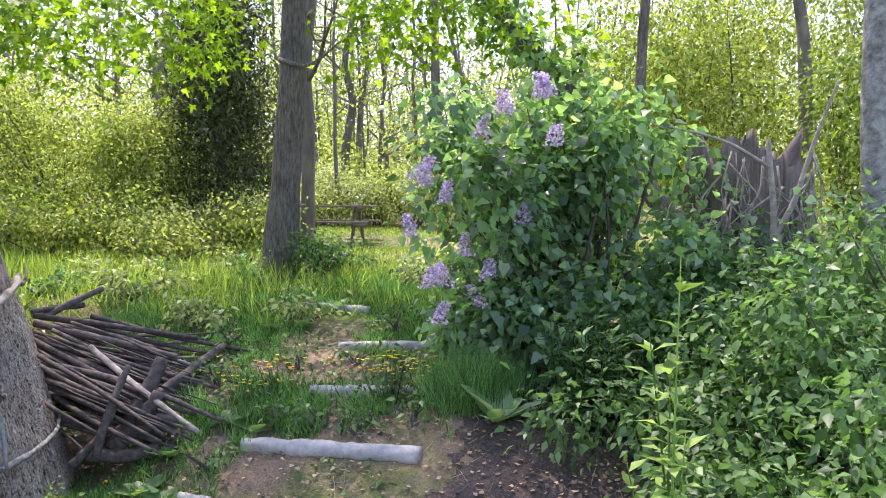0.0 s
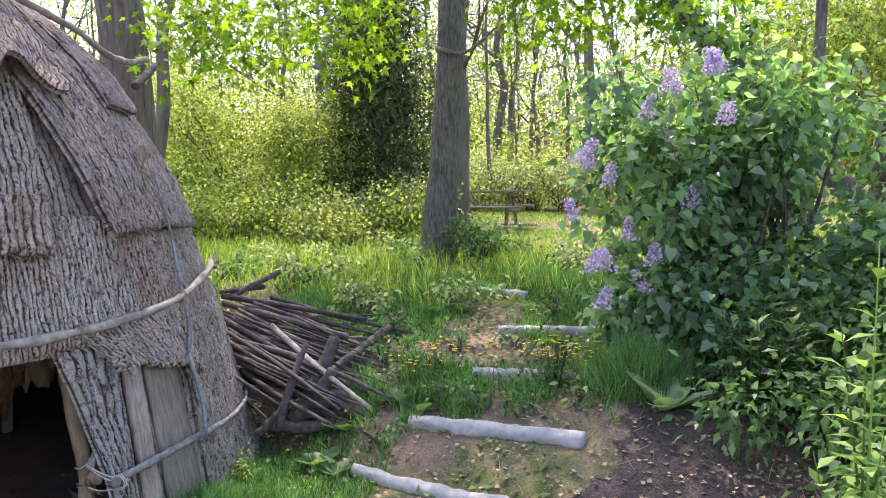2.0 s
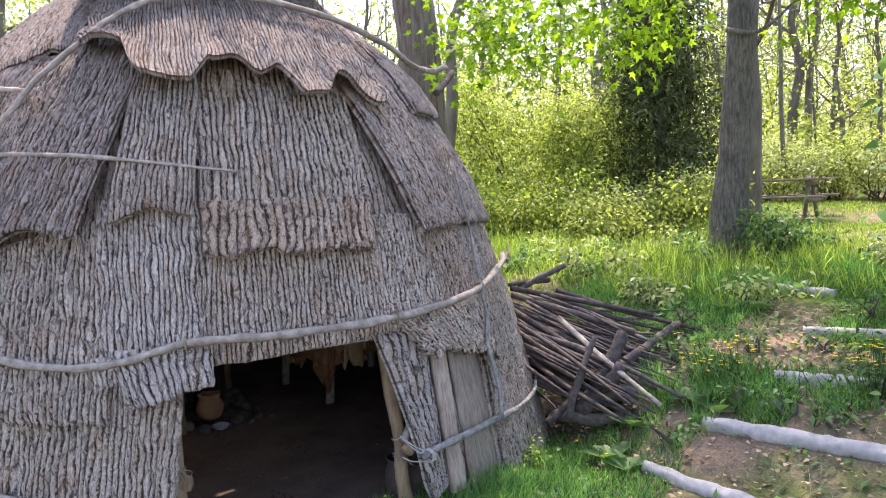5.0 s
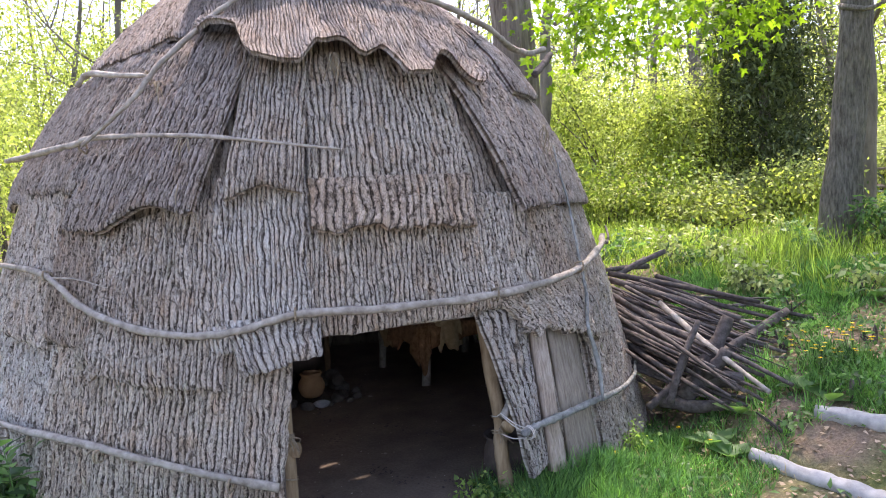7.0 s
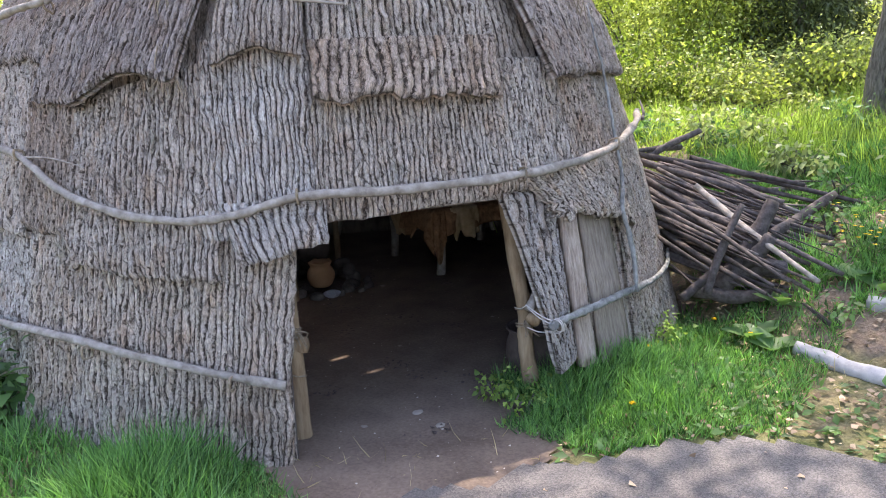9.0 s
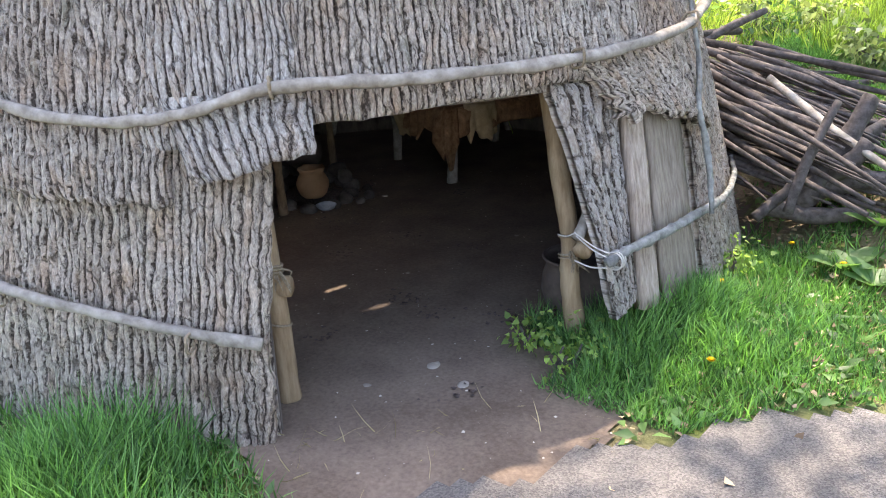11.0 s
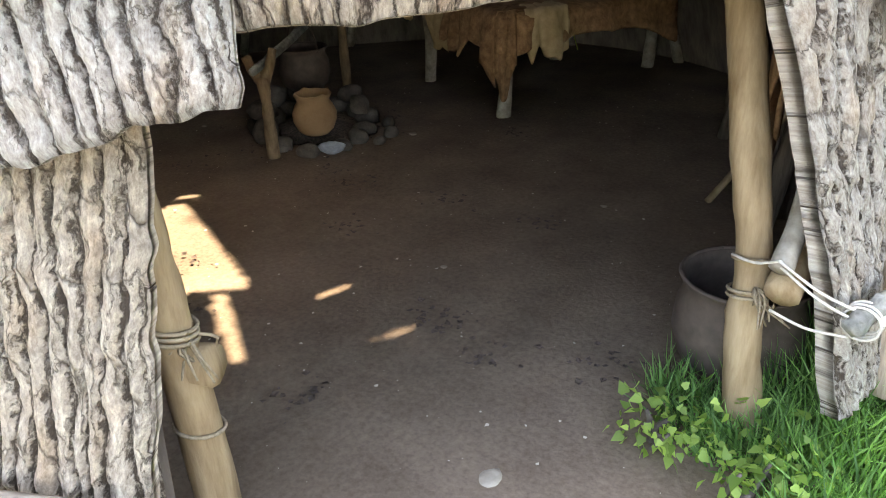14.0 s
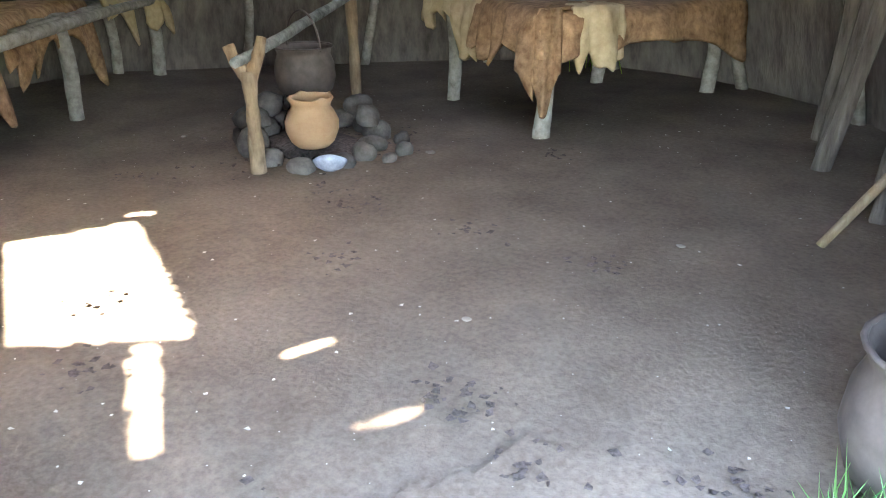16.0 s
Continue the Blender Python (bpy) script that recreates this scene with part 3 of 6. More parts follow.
def bark_sheet(corners, lift=(0.03, 0.05), seed=0, depth=0.026, spacing=0.025, ragged=0.03, curl=0.0, thick=0.022, scoop=0.0, fine=(0.006, 0.015), jag=0.8):
    """A slab of bark on the hut between four (bearing, height) corners: upper left, upper right, lower right, lower left."""
    (ta, za), (tb, zb), (tc, zc), (td, zd) = corners
    width = max(abs(tb - ta), abs(tc - td)) * 0.0175 * 2.1
    height = max(za - zd, zb - zc) * 1.15
    ns, nq = max(6, int(width / fine[0])), max(6, int(height / fine[1]))
    s, q = np.meshgrid(np.linspace(0, 1, ns), np.linspace(0, 1, nq), indexing="ij")
    u, v = s * width, q * height
    edge = ragged * ((vnoise(s * width / 0.16, 0 * s, seed + 20) - 0.5) * 1.6 + (vnoise(s * width / 0.035, 0 * s, seed + 21) - 0.5) * jag)
    side = 0.45 * ragged * ((vnoise(0 * q, v / 0.2, seed + 22) - 0.5) * 2 + (vnoise(0 * q, v / 0.04, seed + 23) - 0.5))
    theta = (ta * (1 - s) + tb * s) * (1 - q) + (td * (1 - s) + tc * s) * q + np.degrees(side / 2.2) * np.where(s < 0.5, 1, -1) * np.abs(2 * s - 1) ** 3
    z = (za * (1 - s) + zb * s) * (1 - q) + (zd * (1 - s) + zc * s) * q + edge * q ** 2 + scoop * np.sin(math.pi * s) ** 2 * q ** 3
    base = lift[0] + (lift[1] - lift[0]) * q + curl * np.clip(q - 0.7, 0, 1) ** 2 * 11 * (0.4 + 1.2 * vnoise(s * width / 0.2, 0 * s, seed + 24))
    base = base + 0.012 * (vnoise(u / 0.25, v / 0.5, seed + 25) - 0.5)
    rim = np.minimum(np.minimum(s, 1 - s) * width, np.minimum(q, 1 - q) * height)
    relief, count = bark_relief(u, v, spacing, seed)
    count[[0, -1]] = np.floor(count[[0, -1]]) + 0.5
    front = on_dome(theta, z, base + depth * relief * smooth(-0.01, 0.02, rim))
    back = on_dome(theta, z, base - thick)
    i, j = np.meshgrid(np.arange(ns - 1), np.arange(nq - 1), indexing="ij")
    quads = np.stack([i * nq + j, i * nq + j + 1, (i + 1) * nq + j + 1, (i + 1) * nq + j], -1).reshape(-1, 4)
    n = ns * nq
    loop = np.concatenate([np.arange(nq - 1), (nq - 1) + nq * np.arange(ns - 1), n - 1 - np.arange(nq - 1), (ns - 1 - np.arange(ns - 1)) * nq])
    nxt = np.roll(loop, -1)
    rims = np.stack([loop, loop + n, nxt + n, nxt], -1)
    uv = np.stack([u + seed * 3.7, v + seed * 1.3], -1).reshape(-1, 2)
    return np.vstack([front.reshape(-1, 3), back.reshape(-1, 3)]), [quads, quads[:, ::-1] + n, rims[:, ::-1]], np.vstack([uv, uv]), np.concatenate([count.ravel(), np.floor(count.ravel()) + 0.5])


DOOR = (-46.0, -10.5, 1.08)
SHIFT = np.array([SUN.x, SUN.y]) / SUN.z


def in_quad(x, y, quad):
    inside = np.zeros(np.shape(x), bool)
    q = np.asarray(quad, float)
    for (ax, ay), (bx, by) in zip(q, np.roll(q, -1, 0)):
        inside ^= ((ay > y) != (by > y)) & (x < (bx - ax) * (y - ay) / (by - ay + 1e-12) + ax)
    return inside


# where daylight falls on the floor through the smoke hole and the gaps beside it
GAPS = [[(-4.98, 2.88), (-4.9, 3.265), (-4.01, 2.985), (-4.265, 2.655)],
        [(-4.06, 2.86), (-4.04, 2.905), (-3.64, 2.71), (-3.66, 2.67)],
        [(-3.805, 3.085), (-3.765, 3.085), (-3.745, 3.21), (-3.78, 3.21)],
        [(-3.475, 3.01), (-3.42, 3.01), (-3.355, 3.245), (-3.405, 3.245)],
        [(-4.99, 3.27), (-4.96, 3.34), (-4.9, 3.34), (-4.93, 3.29)]]


def hut_skin():
    """The inner layer of bark: the whole dome, open at the door and at the smoke hole."""
    zs = np.concatenate([np.linspace(-0.12, 2.5, 60), 2.5 + (3.56 - 2.5) * np.sin(np.linspace(0, math.pi / 2, 84)[1:])])
    th = np.linspace(-180, 180, 811)
    t, z = np.meshgrid(th, zs, indexing="ij")
    u, v = np.radians(t) * 2.3, z
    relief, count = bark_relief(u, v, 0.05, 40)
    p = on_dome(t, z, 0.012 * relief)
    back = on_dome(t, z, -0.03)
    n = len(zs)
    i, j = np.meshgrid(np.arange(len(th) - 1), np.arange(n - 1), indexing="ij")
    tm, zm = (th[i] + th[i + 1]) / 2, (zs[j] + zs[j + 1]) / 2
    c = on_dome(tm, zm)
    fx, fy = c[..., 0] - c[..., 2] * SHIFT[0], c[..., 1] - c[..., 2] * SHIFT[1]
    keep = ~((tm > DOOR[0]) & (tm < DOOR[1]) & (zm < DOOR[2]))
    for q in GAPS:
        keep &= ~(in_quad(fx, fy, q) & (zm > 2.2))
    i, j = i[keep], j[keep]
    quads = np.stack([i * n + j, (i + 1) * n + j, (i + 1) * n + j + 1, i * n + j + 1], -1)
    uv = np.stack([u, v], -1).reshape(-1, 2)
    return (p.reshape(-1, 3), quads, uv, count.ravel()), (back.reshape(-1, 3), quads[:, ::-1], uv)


hut = thing("bark_hut", (HUT[0], HUT[1], 0), "domed hut of weathered grey bark with a dark open doorway", "hut")
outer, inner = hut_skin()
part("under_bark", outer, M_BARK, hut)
part("lining", inner, M_LINING, hut, "dark brown inner face of the bark")

# upper left, upper right, lower right, lower left as (bearing, height); lifts; material; options
SHEETS = [
    # lowest course
    ([(-77, 1.14), (-44.3, 1.06), (-46.4, 0.0), (-77, 0.02)], (0.02, 0.05), M_BARK, {}),
    ([(-96, 1.2), (-76.2, 1.12), (-75.8, 0.0), (-96, 0.0)], (0.015, 0.03), M_BARK_PALE, {}),
    ([(-112, 1.3), (-95.5, 1.25), (-95, 0.0), (-112, 0.0)], (0.02, 0.04), M_BARK, {}),
    ([(-140, 1.3), (-111, 1.3), (-111, 0.0), (-140, 0.0)], (0.02, 0.04), M_BARK, {"fine": (0.02, 0.05)}),
    ([(0.5, 1.62), (15, 1.62), (15.5, 0.0), (-0.8, 0.0)], (0.012, 0.03), M_BARK, {"spacing": 0.024}),
    ([(14, 1.7), (38, 1.7), (38, 0.0), (15, 0.0)], (0.02, 0.04), M_BARK, {}),
    # middle course
    ([(-97, 1.85), (-80, 1.85), (-77.5, 1.0), (-97, 1.1)], (0.035, 0.06), M_BARK, {}),
    ([(-81, 1.8), (-70, 1.75), (-70.5, 1.02), (-79, 1.06)], (0.04, 0.06), M_BARK_BROWN, {}),
    ([(-71.2, 1.62), (-51.5, 1.78), (-51.8, 0.84), (-70.2, 0.89)], (0.03, 0.085), M_BARK, {"ragged": 0.035}),
    ([(-54, 1.85), (-41.3, 1.85), (-42.2, 1.08), (-52.5, 1.05)], (0.05, 0.06), M_BARK_PALE, {}),
    ([(-42.5, 1.75), (-17.2, 1.7), (-18.4, 1.1), (-42.6, 1.05)], (0.03, 0.045), M_BARK, {"ragged": 0.012}),
    ([(-18.2, 1.72), (-7.5, 1.72), (-8.5, 1.02), (-18.6, 1.1)], (0.035, 0.05), M_BARK, {}),
    ([(-8.2, 1.72), (1.5, 1.7), (1.0, 0.98), (-9, 1.0)], (0.03, 0.05), M_BARK_BROWN, {}),
    # beside the door
    ([(-20.0, 1.1), (-12.6, 1.08), (-13.0, 0.24), (-15.4, 0.2)], (0.02, 0.02), M_BARK_PALE, {"spacing": 0.05, "thick": 0.035, "ragged": 0.03}),
    ([(-17.5, 1.2), (1.2, 1.22), (1.8, 0.8), (-14.5, 0.98)], (0.05, 0.1), M_BARK, {"ragged": 0.11}),
    ([(-52.0, 1.16), (-40.8, 1.16), (-40.9, 0.97), (-49.4, 0.9)], (0.075, 0.12), M_BARK_PALE, {"ragged": 0.015, "spacing": 0.034}),
    ([(-54.5, 1.14), (-50.8, 1.14), (-50.8, 1.0), (-53.5, 1.0)], (0.06, 0.08), M_BARK_PALE, {"ragged": 0.01}),
    # upper course
    ([(-122, 2.35), (-98, 2.45), (-95, 1.78), (-118, 1.75)], (0.03, 0.05), M_BARK_FINE, {}),
    ([(-104, 2.5), (-90, 2.5), (-99, 1.84), (-112, 1.8)], (0.03, 0.05), M_BARK_FINE, {}),
    ([(-91, 2.5), (-79, 2.56), (-84.6, 1.83), (-100, 1.85)], (0.035, 0.06), M_BARK_FINE, {}),
    ([(-80, 2.56), (-69.8, 2.6), (-77.6, 1.8), (-84.2, 1.84)], (0.06, 0.075), M_BARK_FINE, {"ragged": 0.025}),
    ([(-70.4, 2.6), (-61.8, 2.62), (-68.2, 1.58), (-77.8, 1.61)], (0.05, 0.1), M_BARK_FINE, {"ragged": 0.03}),
    ([(-62.2, 2.64), (-48.4, 2.6), (-55.6, 1.66), (-68.6, 1.57)], (0.08, 0.16), M_BARK_FINE, {"scoop": 0.09, "thick": 0.035, "ragged": 0.02}),
    ([(-49.6, 2.62), (-39.8, 2.62), (-42.0, 1.72), (-51.8, 1.71)], (0.06, 0.14), M_BARK, {"scoop": 0.06, "thick": 0.032, "ragged": 0.02}),
    ([(-40.6, 2.66), (-15.5, 2.6), (-17.8, 1.72), (-41.2, 1.74)], (0.045, 0.055), M_BARK, {"spacing": 0.034, "depth": 0.03}),
    ([(-40.9, 1.82), (-18.0, 1.82), (-19.0, 1.53), (-41.4, 1.56)], (0.075, 0.13), M_BARK_BROWN, {"ragged": 0.05, "depth": 0.032, "spacing": 0.04, "thick": 0.035}),
    ([(-18.5, 2.62), (-8.5, 2.62), (-4.6, 1.62), (-10.8, 1.59)], (0.08, 0.15), M_BARK_FINE, {"ragged": 0.02, "thick": 0.035}),
    ([(-9.5, 2.72), (16, 2.66), (22, 1.6), (-5.0, 1.61)], (0.05, 0.09), M_BARK_FINE, {"ragged": 0.02}),
    ([(14, 2.7), (38, 2.7), (38, 1.6), (19, 1.6)], (0.02, 0.04), M_BARK_FINE, {}),
    ([(-3.0, 2.74), (16, 2.72), (12, 2.26), (-0.8, 2.26)], (0.1, 0.13), M_BARK_FINE, {"ragged": 0.02}),
    # cap
    ([(-98, 3.05), (-62, 3.2), (-60, 2.62), (-88, 2.5)], (0.06, 0.09), M_BARK_FINE, {}),
    ([(-66, 3.2), (-4.0, 3.14), (-12.4, 2.26), (-57.0, 2.49)], (0.1, 0.165), M_BARK_FINE, {"ragged": 0.11, "jag": 0.1, "curl": 0.075, "thick": 0.035, "spacing": 0.03, "depth": 0.016}),
    ([(-78, 3.44), (2, 3.44), (-5, 2.97), (-63, 2.86)], (0.16, 0.23), M_BARK_FINE, {"ragged": 0.07, "jag": 0.12, "curl": 0.05, "thick": 0.03}),
    ([(-6, 3.2), (30, 3.2), (28, 2.6), (-5, 2.6)], (0.06, 0.08), M_BARK_FINE, {}),
]
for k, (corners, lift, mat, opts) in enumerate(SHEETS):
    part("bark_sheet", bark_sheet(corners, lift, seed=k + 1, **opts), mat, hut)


def plank(a, b, width, thick, face, seed=0, mat=M_BOARD, parent=hut, name="board"):
    """A split board between two ends, its face turned to a bearing."""
    a, b = np.asarray(a, float), np.asarray(b, float)
    n, m = 14, 8
    d = b - a
    f = np.array([math.cos(radians(face)), math.sin(radians(face)), 0.1])
    side = np.cross(d / np.linalg.norm(d), f)
    q, s = np.meshgrid(np.linspace(0, 1, n), np.linspace(-0.5, 0.5, m), indexing="ij")
    wob = 0.014 * (vnoise(q * 6, 3 * s, seed) - 0.5)
    mid = a + q[..., None] * d + (s * width + wob)[..., None] * side
    front = mid + (0.008 * vnoise(s * 9, q * 7, seed + 1) + thick / 2)[..., None] * f
    back = mid - thick / 2 * f
    i, j = np.meshgrid(np.arange(n - 1), np.arange(m - 1), indexing="ij")
    quads = np.stack([i * m + j, (i + 1) * m + j, (i + 1) * m + j + 1, i * m + j + 1], -1).reshape(-1, 4)
    k = n * m
    loop = np.concatenate([np.arange(m - 1), (m - 1) + m * np.arange(n - 1), k - 1 - np.arange(m - 1), (n - 1 - np.arange(n - 1)) * m])
    rims = np.stack([loop, np.roll(loop, -1), np.roll(loop, -1) + k, loop + k], -1)
    return part(name, (np.vstack([front.reshape(-1, 3), back.reshape(-1, 3)]), [quads, quads[:, ::-1] + k, rims]), mat, parent)


plank(on_dome(-11.4, 0.2, 0.03), on_dome(-11.0, 1.0, 0.03), 0.1, 0.045, -11, 3, M_PLANK)
plank(on_dome(-5.4, 0.1, 0.02), on_dome(-5.6, 0.95, 0.02), 0.28, 0.02, -3, 5, M_BOARD)


def dome_pole(points, radii, lift, mat, name, label, seed):
    pts = [on_dome(t, z, lift + sum(more)) for t, z, *more in points]
    return part(name, tube(pts, np.asarray(radii) * 0.7, 9, 0.36, seed, 9), mat, hut, label)


dome_pole([(-112, 1.5), (-98.3, 1.42), (-79.5, 1.38), (-68.7, 1.2), (-58.3, 1.1), (-50.6, 1.1), (-43.0, 1.165), (-32.5, 1.16), (-18.7, 1.165), (-3.7, 1.21), (14.2, 1.29), (23, 1.35)], [0.018, 0.022, 0.024, 0.026, 0.028, 0.03, 0.03, 0.032, 0.03], 0.125, M_POLE, "binding_pole", "bent grey sapling bound round the hut", 2)
dome_pole([(-112, 0.64), (-89.5, 0.61), (-66.5, 0.58), (-54.4, 0.48), (-46.1, 0.395)], [0.022, 0.026, 0.028, 0.03], 0.1, M_POLE, "binding_pole", "", 3)
dome_pole([(-17.3, 0.455), (-14.5, 0.475), (-10.2, 0.485), (-4.6, 0.49), (5, 0.46), (17, 0.42), (25.1, 0.44)], [0.03, 0.029, 0.027, 0.024, 0.02, 0.016], 0.085, M_LICHEN, "binding_pole", "", 4)
dome_pole([(-109.8, 2.0), (-84.3, 2.0), (-76.2, 2.02), (-71.9, 2.04), (-55.3, 2.01), (-36.8, 1.92)], [0.024, 0.026, 0.022, 0.02, 0.016, 0.008], 0.16, M_POLE, "binding_pole", "", 5)
dome_pole([(-73, 1.98), (-65.6, 2.2), (-62.8, 2.36), (-56.9, 2.57), (-53.0, 2.71), (-44.9, 2.82), (-32.3, 2.835), (-21.3, 2.81), (-9.7, 2.74), (3.2, 2.65), (15, 2.58), (24, 2.54, 0.05), (31, 2.53, 0.16)], [0.014, 0.02, 0.022, 0.024, 0.026, 0.03, 0.032], 0.2, M_POLE, "binding_pole", "", 6)
dome_pole([(18, 2.42), (25, 2.47, 0.08), (31, 2.5, 0.17)], [0.03, 0.034, 0.03], 0.2, M_STICK, "binding_pole", "", 7)
dome_pole([(-84, 2.36), (-81.3, 2.42), (-71.8, 2.37), (-65.1, 2.34)], [0.02, 0.024, 0.022, 0.014], 0.17, M_POLE, "binding_pole", "", 8)
dome_pole([(18, 1.3), (24, 1.33), (28, 1.4)], [0.016, 0.014, 0.008], 0.16, M_STICK, "binding_pole", "", 9)
dome_pole([(-79, 1.36), (-72, 1.36), (-66.5, 1.32)], [0.008, 0.006, 0.004], 0.13, M_POLE, "binding_pole", "", 10)
dome_pole([(4.6, 1.95), (2.6, 1.75), (2.2, 1.58), (0.2, 1.26), (-0.6, 1.08), (-2.4, 0.9), (-1.8, 0.7), (-2.6, 0.48)], [0.006, 0.01, 0.013, 0.016, 0.019, 0.016], 0.13, M_LICHEN, "binding_pole", "lichen-spotted hanging branch", 11)
for t, z, r in ((-43.5, 1.165, 0.034), (-18.6, 1.165, 0.035), (-0.5, 1.23, 0.035), (-51, 0.425, 0.034), (-66, 0.545, 0.032), (-83, 0.575, 0.03), (-78, 1.37, 0.028), (-76, 2.02, 0.03), (-66, 2.36, 0.028)):
    p = on_dome(t, z, 0.125)
    out = on_dome(t, z, 1.0) - on_dome(t, z, 0.0)
    ring = [p + r * (math.cos(a) * out / np.linalg.norm(out) + math.sin(a) * np.array([0, 0, 1])) + np.array([0, 0, 0.006 * math.sin(3 * a)]) for a in np.linspace(0, 6.6, 11)]
    part("lashing", tube(ring, 0.0055, 6, 0.1, 3, 2), M_ROPE, hut)
for t, z, n in ((-56.5, 2.0, 7), (-63, 2.3, 5), (-36, 2.42, 8), (-56, 1.8, 7), (1.5, 2.05, 7), (-13, 2.4, 5)):
    frays = []
    for i in range(n):
        p = on_dome(t + RNG.normal() * 0.5, z, 0.17)
        frays.append(tube([p, p + np.array([RNG.normal() * 0.02, RNG.normal() * 0.02, -0.08]), p + np.array([RNG.normal() * 0.05, RNG.normal() * 0.05, -0.16 - 0.12 * RNG.random()])], [0.004, 0.002], 5, 0.1, i, 3))
    part("frayed_fibre", join(frays), M_ROPE, hut, kind="stuff")

# doorway: posts, ties and stub
part("door_post", tube([(-3.135, 2.325, -0.04), (-3.135, 2.32, 0.4), (-3.1, 2.28, 0.75), (-3.07, 2.25, 1.12)], [0.046, 0.04, 0.04, 0.036], 16, 0.12, 21, 8), M_PEELED, hut, "peeled pale wooden door post")
part("door_post", tube([(-2.47, 3.3, 0.0), (-2.51, 3.3, 0.3), (-2.515, 3.305, 0.48), (-2.565, 3.305, 0.75), (-2.66, 3.34, 1.18)], [0.043, 0.041, 0.037, 0.039, 0.036], 16, 0.12, 22, 8), M_PEELED, hut, "peeled pale wooden door post")
part("stub", tube([(-3.3, 2.24, 0.47), (-3.075, 2.345, 0.49)], [0.036, 0.038], 12, 0.08, 23, 5), M_PEELED, hut, "sawn end of a cross pole")
part("cross_pole", tube([(-2.43, 3.245, 0.455), (-2.45, 3.4, 0.53), (-2.5, 3.56, 0.63)], [0.036, 0.035, 0.03], 12, 0.12, 24, 5), M_PEELED, hut)
part("cross_pole", tube([(-2.435, 3.225, 0.52), (-2.45, 3.36, 0.62), (-2.5, 3.52, 0.76)], [0.024, 0.022, 0.018], 12, 0.12, 25, 5), M_POLE, hut)
for (x, y, z), r in (((-3.135, 2.322, 0.34), 0.045), ((-3.118, 2.3, 0.57), 0.045), ((-3.117, 2.3, 0.582), 0.046), ((-3.119, 2.3, 0.558), 0.046), ((-2.513, 3.302, 0.4), 0.044), ((-2.513, 3.302, 0.415), 0.045), ((-2.515, 3.304, 0.49), 0.043)):
    ring = [(x + r * math.cos(a), y + r * math.sin(a), z + 0.012 * math.sin(a + x * 9)) for a in np.linspace(0, 6.5, 13)]
    part("lashing", tube(ring, 0.004, 6, 0.1, 5, 2), M_ROPE, hut)
for a, b in (((-2.435, 3.2, 0.55), (-2.265, 3.21, 0.485)), ((-2.43, 3.205, 0.535), (-2.268, 3.2, 0.47)), ((-2.44, 3.215, 0.43), (-2.29, 3.19, 0.44)), ((-2.55, 3.27, 0.5), (-2.43, 3.2, 0.55))):
    part("cord", tube([a, np.add(a, b) / 2 + np.array([0, 0, -0.012]), b], 0.003, 6, 0.08, 2, 4), M_CORD, hut, "white cord tie")
for k in range(3):
    ring = [(-2.275 + 0.034 * math.cos(a), 3.215 + 0.014 * k, 0.462 + 0.034 * math.sin(a)) for a in np.linspace(0, 6.5, 11)]
    part("cord", tube(ring, 0.003, 6, 0.08, 2, 2), M_CORD, hut)
for k, (x, y, z) in enumerate([(-3.1, 2.32, 0.56), (-2.49, 3.265, 0.44)]):
    frays = [tube([(x, y, z), (x + RNG.normal() * 0.02 + 0.02, y + RNG.normal() * 0.02, z - 0.02), (x + 0.03 + RNG.normal() * 0.03, y + RNG.normal() * 0.03, z - 0.06 - 0.04 * RNG.random())], [0.004, 0.002], 5, 0.1, i, 3) for i in range(9)]
    part("frayed_fibre", join(frays), M_ROPE, hut, kind="stuff")

# bent frame inside
for k, t in enumerate(list(range(-172, -48, 18)) + [-8] + list(range(10, 180, 18))):
    zz = np.linspace(-0.05, 2.45, 11)
    part("frame_pole", tube([on_dome(t + 1.5 * math.sin(3 * z + k), z, -0.075) for z in zz], [0.035, 0.028, 0.02], 7, 0.1, k, 2), M_POLE, hut)
for k, z in enumerate((0.75, 1.5, 2.2)):
    span = np.linspace(-6, 312, 40) if z < 1.1 else np.linspace(0, 355, 44)
    part("frame_hoop", tube([on_dome(t, z + 0.03 * math.sin(t * 0.1 + k), -0.11) for t in span], 0.02, 7, 0.1, k, 2), M_POLE, hut)


# ---- inside the hut ----
def lie(x, y, extra=0.0):
    return float(ground_z(x, y)) + 0.006 + extra


def bunk(name, legs, deck, label):
    """A sleeping bench: forked legs under a deck of poles."""
    base = np.mean(np.asarray(deck)[:, :2], 0)
    b = thing(name, (base[0], base[1], lie(*base)), label, "bench", "sleeping benches")
    for k, (x, y) in enumerate(legs):
        part("leg", tube([(x, y, lie(x, y, -0.02)), (x + 0.01, y + 0.01, 0.25), (x - 0.01, y, 0.5)], [0.04, 0.036, 0.038], 10, 0.2, k + 31, 5), M_POLE, b)
    d = np.asarray(deck, float)
    for k in range(11):
        w = k / 10
        a, c = d[0] * (1 - w) + d[3] * w, d[1] * (1 - w) + d[2] * w
        part("deck_pole", tube([a, (a + c) / 2 + np.array([0, 0, 0.012]), c], [0.03, 0.028, 0.026], 8, 0.12, k, 4), M_POLE, b)
    return b


